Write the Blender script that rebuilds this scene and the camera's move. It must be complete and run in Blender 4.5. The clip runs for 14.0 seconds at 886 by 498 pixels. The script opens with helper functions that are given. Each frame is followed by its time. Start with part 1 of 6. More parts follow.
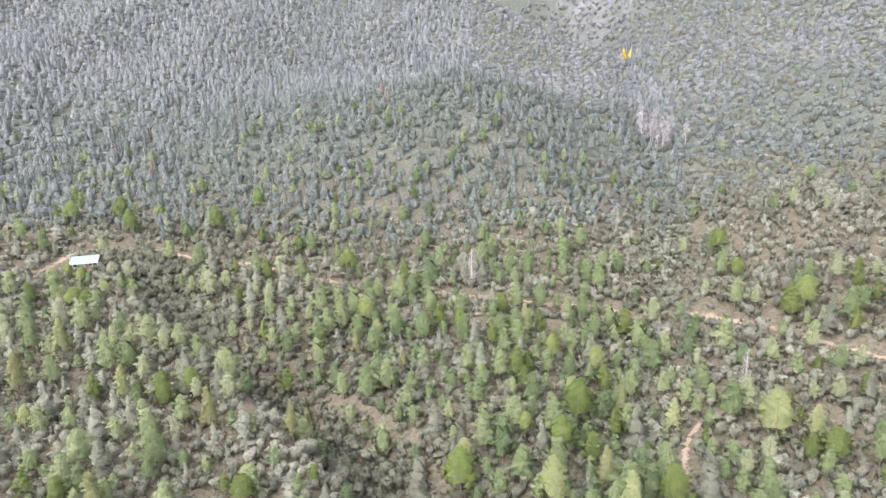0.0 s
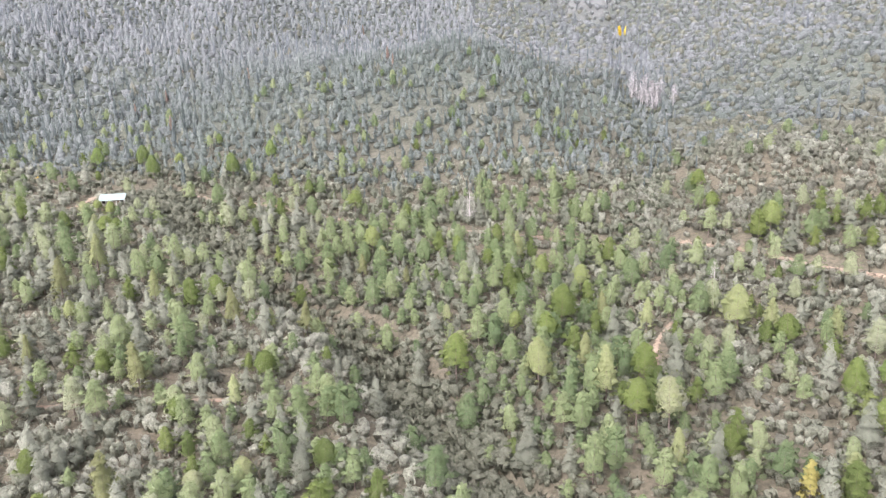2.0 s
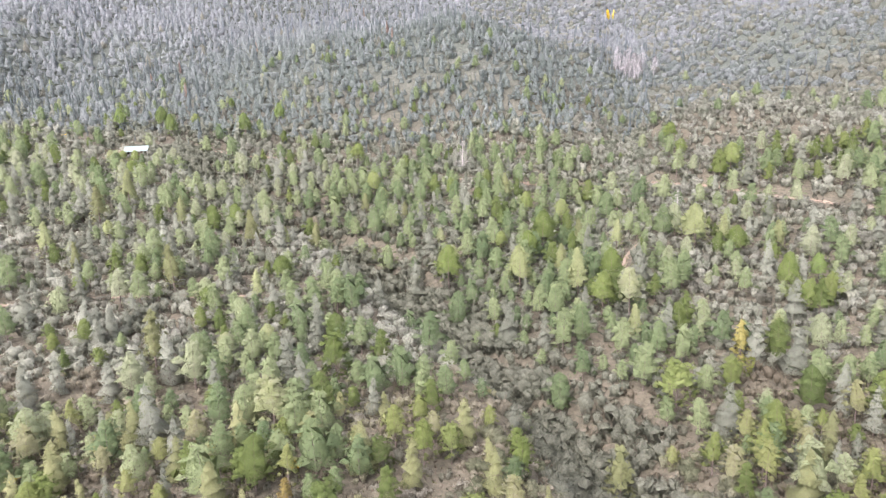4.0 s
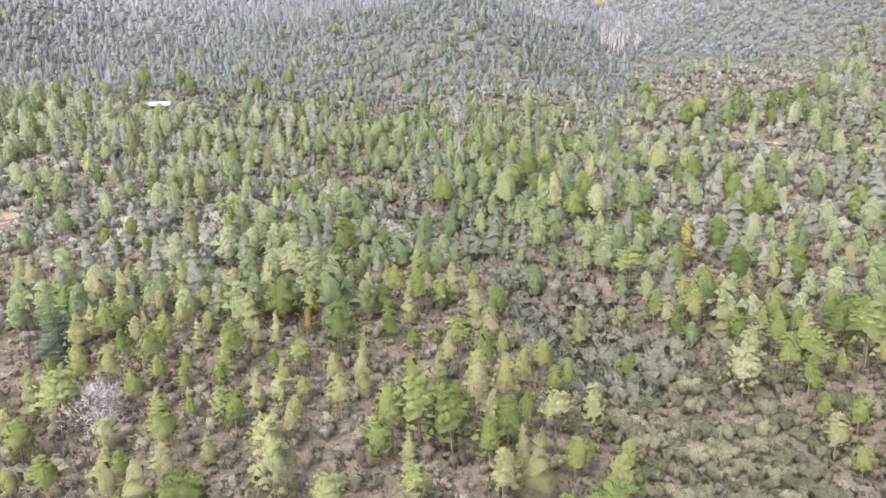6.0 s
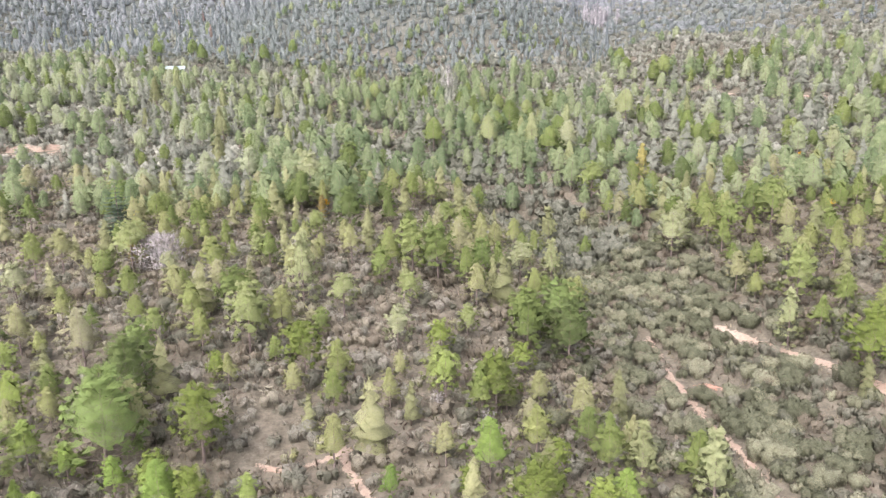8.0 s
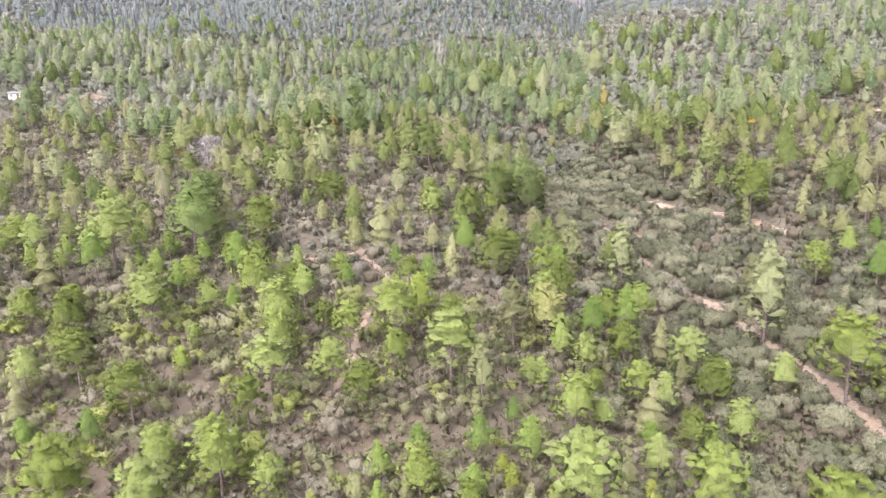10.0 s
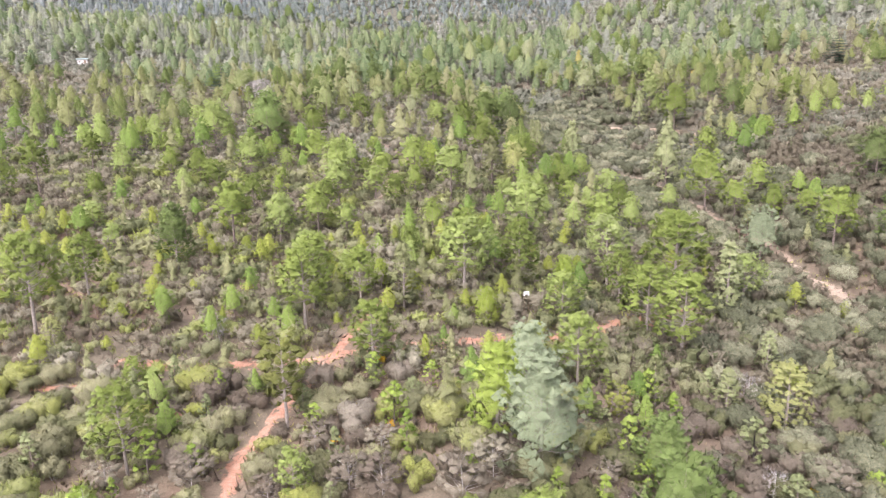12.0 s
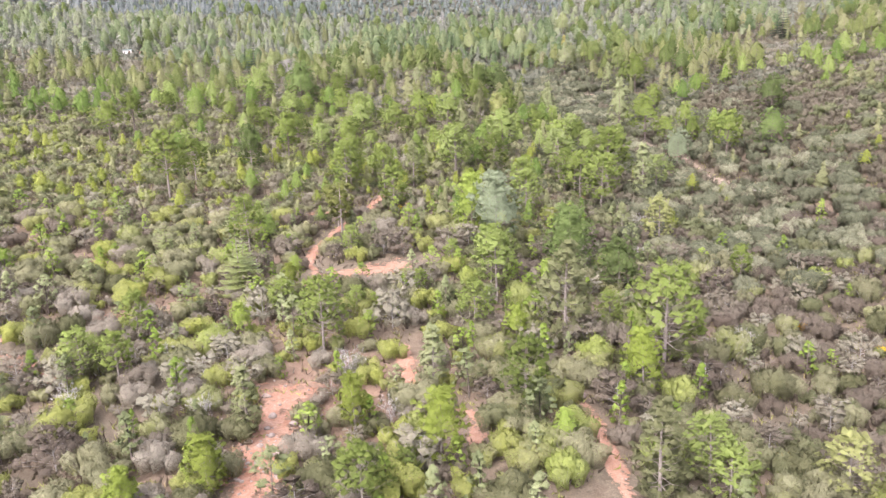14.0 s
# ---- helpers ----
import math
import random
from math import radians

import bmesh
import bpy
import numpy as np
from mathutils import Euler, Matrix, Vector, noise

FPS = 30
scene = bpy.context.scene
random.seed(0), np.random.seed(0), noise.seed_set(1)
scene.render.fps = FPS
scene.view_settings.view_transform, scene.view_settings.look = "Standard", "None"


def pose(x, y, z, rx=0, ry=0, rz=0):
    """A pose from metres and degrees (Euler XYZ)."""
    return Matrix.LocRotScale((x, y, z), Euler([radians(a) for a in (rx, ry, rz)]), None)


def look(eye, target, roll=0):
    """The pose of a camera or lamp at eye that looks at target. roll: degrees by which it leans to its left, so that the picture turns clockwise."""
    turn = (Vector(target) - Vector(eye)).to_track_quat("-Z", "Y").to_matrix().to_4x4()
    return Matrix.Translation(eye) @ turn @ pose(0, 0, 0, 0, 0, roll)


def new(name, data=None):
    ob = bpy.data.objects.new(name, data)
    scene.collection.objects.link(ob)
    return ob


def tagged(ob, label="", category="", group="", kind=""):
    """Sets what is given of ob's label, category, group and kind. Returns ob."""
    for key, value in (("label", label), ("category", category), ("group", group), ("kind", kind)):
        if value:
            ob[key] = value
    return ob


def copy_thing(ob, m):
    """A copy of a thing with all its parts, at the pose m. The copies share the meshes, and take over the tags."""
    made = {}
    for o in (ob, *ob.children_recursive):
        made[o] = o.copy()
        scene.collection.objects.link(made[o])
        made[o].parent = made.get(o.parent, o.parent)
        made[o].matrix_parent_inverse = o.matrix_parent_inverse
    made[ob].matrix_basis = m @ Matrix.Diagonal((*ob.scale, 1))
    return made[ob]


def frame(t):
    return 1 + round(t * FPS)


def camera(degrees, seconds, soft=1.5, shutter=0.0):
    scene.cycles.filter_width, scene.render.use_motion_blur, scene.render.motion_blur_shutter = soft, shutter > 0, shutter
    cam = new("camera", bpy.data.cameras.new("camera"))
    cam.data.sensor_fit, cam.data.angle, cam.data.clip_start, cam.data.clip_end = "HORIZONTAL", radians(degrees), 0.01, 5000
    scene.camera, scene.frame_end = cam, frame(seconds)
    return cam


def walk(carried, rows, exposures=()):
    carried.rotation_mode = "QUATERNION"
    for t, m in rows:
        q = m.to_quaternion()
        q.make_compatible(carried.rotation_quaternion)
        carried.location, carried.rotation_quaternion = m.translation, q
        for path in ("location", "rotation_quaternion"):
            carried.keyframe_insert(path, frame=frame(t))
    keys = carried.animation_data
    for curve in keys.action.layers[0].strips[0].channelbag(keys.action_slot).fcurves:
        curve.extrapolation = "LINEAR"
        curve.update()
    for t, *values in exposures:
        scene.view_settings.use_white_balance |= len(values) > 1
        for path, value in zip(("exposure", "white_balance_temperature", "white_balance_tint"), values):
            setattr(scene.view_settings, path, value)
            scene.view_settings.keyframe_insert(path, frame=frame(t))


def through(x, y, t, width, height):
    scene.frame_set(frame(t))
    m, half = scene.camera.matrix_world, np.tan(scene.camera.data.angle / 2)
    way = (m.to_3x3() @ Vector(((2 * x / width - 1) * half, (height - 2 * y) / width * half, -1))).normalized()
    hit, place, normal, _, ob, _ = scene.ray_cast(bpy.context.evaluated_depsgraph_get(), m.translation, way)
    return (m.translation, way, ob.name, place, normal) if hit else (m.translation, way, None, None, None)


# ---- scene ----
cam = camera(62.0, 14.0, 1.2)
METRES, EYE, TILT, LEAN, TURN = 260.0, 130.0, -14.0, 2.0, 0.0
ROWS = [
    (0.0, 0.0, 0.0, 0.0, 0.0, 0.0, -0.0),
    (0.5, 0.0004, -0.0184, -0.0194, 0.04, -0.04, 0.03),
    (1.0, 0.0012, -0.0368, -0.0381, 0.04, -0.06, -0.09),
    (1.5, 0.0019, -0.0557, -0.0572, 0.09, -0.12, -0.16),
    (2.0, 0.0032, -0.0745, -0.0761, 0.17, -0.16, -0.32),
    (2.5, 0.0041, -0.0954, -0.0955, 0.13, -0.17, -0.36),
    (5.0, 0.011, -0.2184, -0.1948, -0.09, 0.07, -0.41),
    (5.5, 0.0123, -0.2443, -0.2155, -0.13, 0.07, -0.55),
    (6.0, 0.0133, -0.2695, -0.2354, -0.12, 0.0, -0.88),
    (6.5, 0.0143, -0.2959, -0.2556, -0.15, -0.04, -1.16),
    (7.0, 0.0159, -0.323, -0.2765, -0.2, -0.06, -1.11),
    (9.5, 0.022, -0.4713, -0.3818, -0.9, 0.09, -0.51),
    (10.0, 0.0228, -0.5075, -0.4047, -0.88, 0.03, -0.5),
    (10.5, 0.0223, -0.546, -0.4278, -0.84, -0.09, -0.79),
    (11.0, 0.0209, -0.5892, -0.4511, -0.84, -0.13, -0.82),
    (11.5, 0.0197, -0.6346, -0.473, -0.84, -0.08, -0.69),
    (12.0, 0.0191, -0.6789, -0.4922, -0.87, -0.04, -0.21),
    (12.5, 0.0189, -0.7228, -0.5107, -0.76, 0.03, 0.17),
    (13.0, 0.0198, -0.7634, -0.528, -0.7, 0.08, 0.47),
    (13.5, 0.0213, -0.7975, -0.5444, -0.62, 0.17, 0.52),
    (14.0, 0.0227, -0.8207, -0.5574, -0.3, 0.21, 0.49),
]
walk(cam, [(t, pose(0, 0, EYE, TILT, LEAN, TURN) @ pose(METRES * x, METRES * y, METRES * z, 90 + pitch, roll, yaw)) for t, x, y, z, yaw, pitch, roll in ROWS],
     exposures=((0.0, 1.77, 6300, 16), (5.0, 1.91, 6300, 21), (14.0, 1.92, 6300, 21)))

# ---- light: a bright overcast sky with a broad, weak sun ----
SUN_ELEVATION, SUN_TURN = 52.0, 215.0
world = bpy.data.worlds.new("overcast_sky")
scene.world = world
world.use_nodes = True
wn = world.node_tree.nodes
sky = wn.new("ShaderNodeTexSky")
sky.sky_type, sky.sun_disc = "NISHITA", False
sky.sun_elevation, sky.sun_rotation = radians(SUN_ELEVATION), radians(SUN_TURN)
sky.air_density, sky.dust_density, sky.ozone_density = 1.0, 4.0, 1.0
wn["Background"].inputs["Strength"].default_value = 0.15
cloud = wn.new("ShaderNodeHueSaturation")  # thin cloud takes most of the blue out of the sky
cloud.inputs["Saturation"].default_value = 0.3
world.node_tree.links.new(sky.outputs["Color"], cloud.inputs["Color"])
world.node_tree.links.new(cloud.outputs["Color"], wn["Background"].inputs["Color"])
sun = new("sun", bpy.data.lights.new("sun", "SUN"))
sun.data.energy, sun.data.angle, sun.data.color = 1.0, radians(60), (1.0, 0.97, 0.92)
a, e = radians(SUN_TURN), radians(SUN_ELEVATION)
sun.matrix_world = look((math.sin(a) * math.cos(e) * 500, math.cos(a) * math.cos(e) * 500, math.sin(e) * 500), (0, 0, 0))


# ---- materials ----
def material(name):
    m = bpy.data.materials.new(name)
    m.use_nodes = True
    return m, m.node_tree.nodes, m.node_tree.links, m.node_tree.nodes["Principled BSDF"]


def ramp(nodes, stops):
    r = nodes.new("ShaderNodeValToRGB")
    while len(r.color_ramp.elements) < len(stops):
        r.color_ramp.elements.new(0.5)
    for el, (pos, col) in zip(r.color_ramp.elements, stops):
        el.position, el.color = pos, (*col, 1)
    return r


def noise_node(nodes, links, scale, detail=4.0, rough=0.6, coords=None):
    n = nodes.new("ShaderNodeTexNoise")
    n.inputs["Scale"].default_value, n.inputs["Detail"].default_value, n.inputs["Roughness"].default_value = scale, detail, rough
    if coords is not None:
        links.new(coords, n.inputs["Vector"])
    return n


def mixed(nodes, links, kind, fac, one, two):
    m = nodes.new("ShaderNodeMix")
    m.data_type, m.blend_type = "RGBA", kind
    for socket, v in ((m.inputs[0], fac), (m.inputs[6], one), (m.inputs[7], two)):
        if isinstance(v, bpy.types.NodeSocket):
            links.new(v, socket)
        elif isinstance(v, tuple):
            socket.default_value = (*v, 1)
        else:
            socket.default_value = v
    return m.outputs[2]


def foliage(name, dark, mid, pale, through=0.24, lone=0.5, grain=20.0, gaps=0.474, stops=None, fleck=0.4, spotty=2.2):
    """Leaves or needles with gaps between them. The mesh attributes hue (each plant) and tone (each spray) choose the colour; lone plants differ by chance."""
    m, n, l, b = material(name)
    tone, hue, info = n.new("ShaderNodeAttribute"), n.new("ShaderNodeAttribute"), n.new("ShaderNodeObjectInfo")
    tone.attribute_name, hue.attribute_name = "tone", "hue"
    r = ramp(n, stops or [(0.0, dark), (0.5, mid), (1.0, pale)])
    lone_one, choice = n.new("ShaderNodeMath"), n.new("ShaderNodeMix")
    lone_one.operation = "LESS_THAN"
    l.new(hue.outputs["Fac"], lone_one.inputs[0])
    lone_one.inputs[1].default_value = 0.0
    l.new(lone_one.outputs[0], choice.inputs[0])
    l.new(hue.outputs["Fac"], choice.inputs[2])
    l.new(info.outputs["Random"], choice.inputs[3])
    add = n.new("ShaderNodeMath")
    add.operation = "MULTIPLY_ADD"
    l.new(choice.outputs[0], add.inputs[0])
    add.inputs[1].default_value = 0.76
    part_ = n.new("ShaderNodeMath")
    part_.operation = "MULTIPLY"
    l.new(tone.outputs["Fac"], part_.inputs[0])
    part_.inputs[1].default_value = 0.24
    l.new(part_.outputs[0], add.inputs[2])
    l.new(add.outputs[0], r.inputs["Fac"])
    hsv = n.new("ShaderNodeHueSaturation")
    val = n.new("ShaderNodeMapRange")
    val.inputs["To Min"].default_value, val.inputs["To Max"].default_value = 1 - 0.2 * lone, 1 + 0.2 * lone
    l.new(info.outputs["Random"], val.inputs["Value"])
    l.new(val.outputs["Result"], hsv.inputs["Value"])
    turn = n.new("ShaderNodeMapRange")
    turn.inputs["To Min"].default_value, turn.inputs["To Max"].default_value = 0.5 - 0.035 * lone, 0.5 + 0.03 * lone
    l.new(info.outputs["Random"], turn.inputs["Value"])
    l.new(turn.outputs["Result"], hsv.inputs["Hue"])
    l.new(r.outputs["Color"], hsv.inputs["Color"])
    geo = n.new("ShaderNodeNewGeometry")
    spots = noise_node(n, l, spotty, 5.0, 0.7, geo.outputs["Position"])
    fr = ramp(n, [(0.36, (0.6, 0.6, 0.6)), (0.5, (1.0, 1.0, 1.0)), (0.66, (1.4, 1.4, 1.38))])
    l.new(spots.outputs["Fac"], fr.inputs["Fac"])
    col = mixed(n, l, "MULTIPLY", fleck, hsv.outputs["Color"], fr.outputs["Color"])
    l.new(col, b.inputs["Base Color"])
    b.inputs["Roughness"].default_value = 0.75
    b.inputs["Specular IOR Level"].default_value = 0.2
    tr, mx = n.new("ShaderNodeBsdfTranslucent"), n.new("ShaderNodeMixShader")
    l.new(col, tr.inputs["Color"])
    mx.inputs[0].default_value = through
    l.new(b.outputs[0], mx.inputs[1])
    l.new(tr.outputs[0], mx.inputs[2])
    hole = noise_node(n, l, grain, 3.0, 0.75, geo.outputs["Position"])
    cut = n.new("ShaderNodeMath")
    cut.operation = "GREATER_THAN"
    cut.inputs[1].default_value = gaps
    l.new(hole.outputs["Fac"], cut.inputs[0])
    air, leaf_or_air = n.new("ShaderNodeBsdfTransparent"), n.new("ShaderNodeMixShader")
    l.new(cut.outputs[0], leaf_or_air.inputs[0])
    l.new(air.outputs[0], leaf_or_air.inputs[1])
    l.new(mx.outputs[0], leaf_or_air.inputs[2])
    l.new(leaf_or_air.outputs[0], n["Material Output"].inputs["Surface"])
    return m


def bark(name, dark, pale):
    m, n, l, b = material(name)
    g = n.new("ShaderNodeTexCoord")
    streak = noise_node(n, l, 6.0, 5.0, 0.7, g.outputs["Object"])
    r = ramp(n, [(0.3, dark), (0.7, pale)])
    l.new(streak.outputs["Fac"], r.inputs["Fac"])
    l.new(r.outputs["Color"], b.inputs["Base Color"])
    b.inputs["Roughness"].default_value = 0.9
    return m


def earth(name, stops_big, stops_fine, big=0.03, fine=1.3, mix=0.5, bump=0.6):
    """Soil with patches several metres wide, and litter, grit and tufts below a metre."""
    m, n, l, b = material(name)
    g = n.new("ShaderNodeNewGeometry")
    patch = noise_node(n, l, big, 6.0, 0.65, g.outputs["Position"])
    grit = noise_node(n, l, fine, 8.0, 0.75, g.outputs["Position"])
    one, two = ramp(n, stops_big), ramp(n, stops_fine)
    l.new(patch.outputs["Fac"], one.inputs["Fac"])
    l.new(grit.outputs["Fac"], two.inputs["Fac"])
    col = mixed(n, l, "MIX", mix, one.outputs["Color"], two.outputs["Color"])
    speck = noise_node(n, l, fine * 7, 3.0, 0.6, g.outputs["Position"])
    sr = ramp(n, [(0.35, (0.75, 0.75, 0.75)), (0.65, (1.2, 1.2, 1.2))])
    l.new(speck.outputs["Fac"], sr.inputs["Fac"])
    col = mixed(n, l, "MULTIPLY", 0.8, col, sr.outputs["Color"])
    l.new(col, b.inputs["Base Color"])
    b.inputs["Roughness"].default_value = 0.95
    b.inputs["Specular IOR Level"].default_value = 0.1
    bp = n.new("ShaderNodeBump")
    bp.inputs["Strength"].default_value, bp.inputs["Distance"].default_value = bump, 0.15
    l.new(grit.outputs["Fac"], bp.inputs["Height"])
    l.new(bp.outputs["Normal"], b.inputs["Normal"])
    return m


def plain(name, col, rough=0.7, metal=0.0, var=0.15, scale=2.0):
    m, n, l, b = material(name)
    g = n.new("ShaderNodeNewGeometry")
    s = noise_node(n, l, scale, 6.0, 0.7, g.outputs["Position"])
    r = ramp(n, [(0.25, tuple(c * (1 - var) for c in col)), (0.75, tuple(min(1, c * (1 + var)) for c in col))])
    l.new(s.outputs["Fac"], r.inputs["Fac"])
    l.new(r.outputs["Color"], b.inputs["Base Color"])
    b.inputs["Roughness"].default_value, b.inputs["Metallic"].default_value = rough, metal
    return m


SOIL = earth("forest_soil", [(0.34, (0.31, 0.18, 0.128)), (0.44, (0.20, 0.14, 0.10)), (0.55, (0.145, 0.118, 0.085)), (0.75, (0.18, 0.155, 0.11))],
             [(0.3, (0.045, 0.034, 0.026)), (0.5, (0.13, 0.105, 0.077)), (0.72, (0.245, 0.20, 0.145))])
n_, l_ = SOIL.node_tree.nodes, SOIL.node_tree.links
spot = n_.new("ShaderNodeNewGeometry")
low = noise_node(n_, l_, 0.35, 7.0, 0.72, spot.outputs["Position"])
herb = ramp(n_, [(0.32, (0.038, 0.035, 0.026)), (0.5, (0.09, 0.08, 0.058)), (0.68, (0.17, 0.138, 0.104))])
l_.new(low.outputs["Fac"], herb.inputs["Fac"])
axes = n_.new("ShaderNodeSeparateXYZ")
l_.new(spot.outputs["Position"], axes.inputs[0])
up_valley = n_.new("ShaderNodeMapRange")
up_valley.interpolation_type = "SMOOTHSTEP"
for key, v in (("From Min", -165.0), ("From Max", -25.0), ("To Min", 0.0), ("To Max", 0.92)):
    up_valley.inputs[key].default_value = v
l_.new(axes.outputs["Y"], up_valley.inputs["Value"])
bsdf = n_["Principled BSDF"]
was = bsdf.inputs["Base Color"].links[0].from_socket
herb_fine = noise_node(n_, l_, 0.9, 6.0, 0.8, spot.outputs["Position"])
fine_ramp = ramp(n_, [(0.36, (0.042, 0.038, 0.028)), (0.5, (0.115, 0.104, 0.076)), (0.66, (0.205, 0.184, 0.142))])
l_.new(herb_fine.outputs["Fac"], fine_ramp.inputs["Fac"])
herb_colour = mixed(n_, l_, "MIX", 0.7, herb.outputs["Color"], fine_ramp.outputs["Color"])
floor_colour = mixed(n_, l_, "MIX", up_valley.outputs["Result"], was, herb_colour)
hill_herb = ramp(n_, [(0.34, (0.035, 0.043, 0.034)), (0.5, (0.085, 0.097, 0.082)), (0.66, (0.15, 0.158, 0.145))])
l_.new(herb_fine.outputs["Fac"], hill_herb.inputs["Fac"])
mountain = n_.new("ShaderNodeMapRange")
for key, v in (("From Min", 245.0), ("From Max", 320.0), ("To Min", 0.0), ("To Max", 0.9)):
    mountain.inputs[key].default_value = v
l_.new(axes.outputs["Y"], mountain.inputs["Value"])
floor_colour = mixed(n_, l_, "MIX", mountain.outputs["Result"], floor_colour, hill_herb.outputs["Color"])
crag = noise_node(n_, l_, 0.09, 9.0, 0.75, spot.outputs["Position"])  # bare grey rock high in the side valley
crag_ramp = ramp(n_, [(0.38, (0.07, 0.08, 0.065)), (0.47, (0.14, 0.14, 0.145)), (0.6, (0.25, 0.245, 0.26))])
l_.new(crag.outputs["Fac"], crag_ramp.inputs["Fac"])
height_ = n_.new("ShaderNodeMapRange")
for key, v in (("From Min", 560.0), ("From Max", 640.0), ("To Min", 0.0), ("To Max", 0.9)):
    height_.inputs[key].default_value = v
l_.new(axes.outputs["Y"], height_.inputs["Value"])
east = n_.new("ShaderNodeMapRange")
for key, v in (("From Min", 85.0), ("From Max", 125.0), ("To Min", 0.0), ("To Max", 1.0)):
    east.inputs[key].default_value = v
l_.new(axes.outputs["X"], east.inputs["Value"])
on_crag = n_.new("ShaderNodeMath")
on_crag.operation = "MULTIPLY"
l_.new(height_.outputs["Result"], on_crag.inputs[0])
l_.new(east.outputs["Result"], on_crag.inputs[1])
l_.new(mixed(n_, l_, "MIX", on_crag.outputs[0], floor_colour, crag_ramp.outputs["Color"]), bsdf.inputs["Base Color"])
TRACK = earth("track_earth", [(0.35, (0.25, 0.172, 0.125)), (0.5, (0.285, 0.22, 0.165)), (0.65, (0.34, 0.285, 0.225))],
              [(0.3, (0.165, 0.11, 0.08)), (0.5, (0.265, 0.2, 0.15)), (0.7, (0.375, 0.32, 0.258))], 0.12, 1.6, 0.5, 0.3)
RED = earth("red_earth", [(0.35, (0.30, 0.135, 0.085)), (0.5, (0.335, 0.19, 0.135)), (0.65, (0.37, 0.255, 0.19))],
            [(0.3, (0.15, 0.075, 0.05)), (0.45, (0.30, 0.16, 0.108)), (0.6, (0.35, 0.23, 0.17)), (0.75, (0.46, 0.38, 0.31))], 0.35, 1.8, 0.6, 0.5)


def fray(m):
    """Lets worn earth end in a broken edge: the attribute rim grows from the middle to the verge."""
    n, l = m.node_tree.nodes, m.node_tree.links
    rim, geo = n.new("ShaderNodeAttribute"), n.new("ShaderNodeNewGeometry")
    rim.attribute_name = "rim"
    edge = noise_node(n, l, 0.75, 8.0, 0.78, geo.outputs["Position"])
    total, cut = n.new("ShaderNodeMath"), n.new("ShaderNodeMath")
    total.operation, cut.operation = "MULTIPLY_ADD", "LESS_THAN"
    l.new(edge.outputs["Fac"], total.inputs[0])
    total.inputs[1].default_value = 5.0
    l.new(rim.outputs["Fac"], total.inputs[2])
    l.new(total.outputs[0], cut.inputs[0])
    cut.inputs[1].default_value = 3.08
    air, mx = n.new("ShaderNodeBsdfTransparent"), n.new("ShaderNodeMixShader")
    l.new(cut.outputs[0], mx.inputs[0])
    l.new(air.outputs[0], mx.inputs[1])
    l.new(n["Principled BSDF"].outputs[0], mx.inputs[2])
    l.new(mx.outputs[0], n["Material Output"].inputs["Surface"])


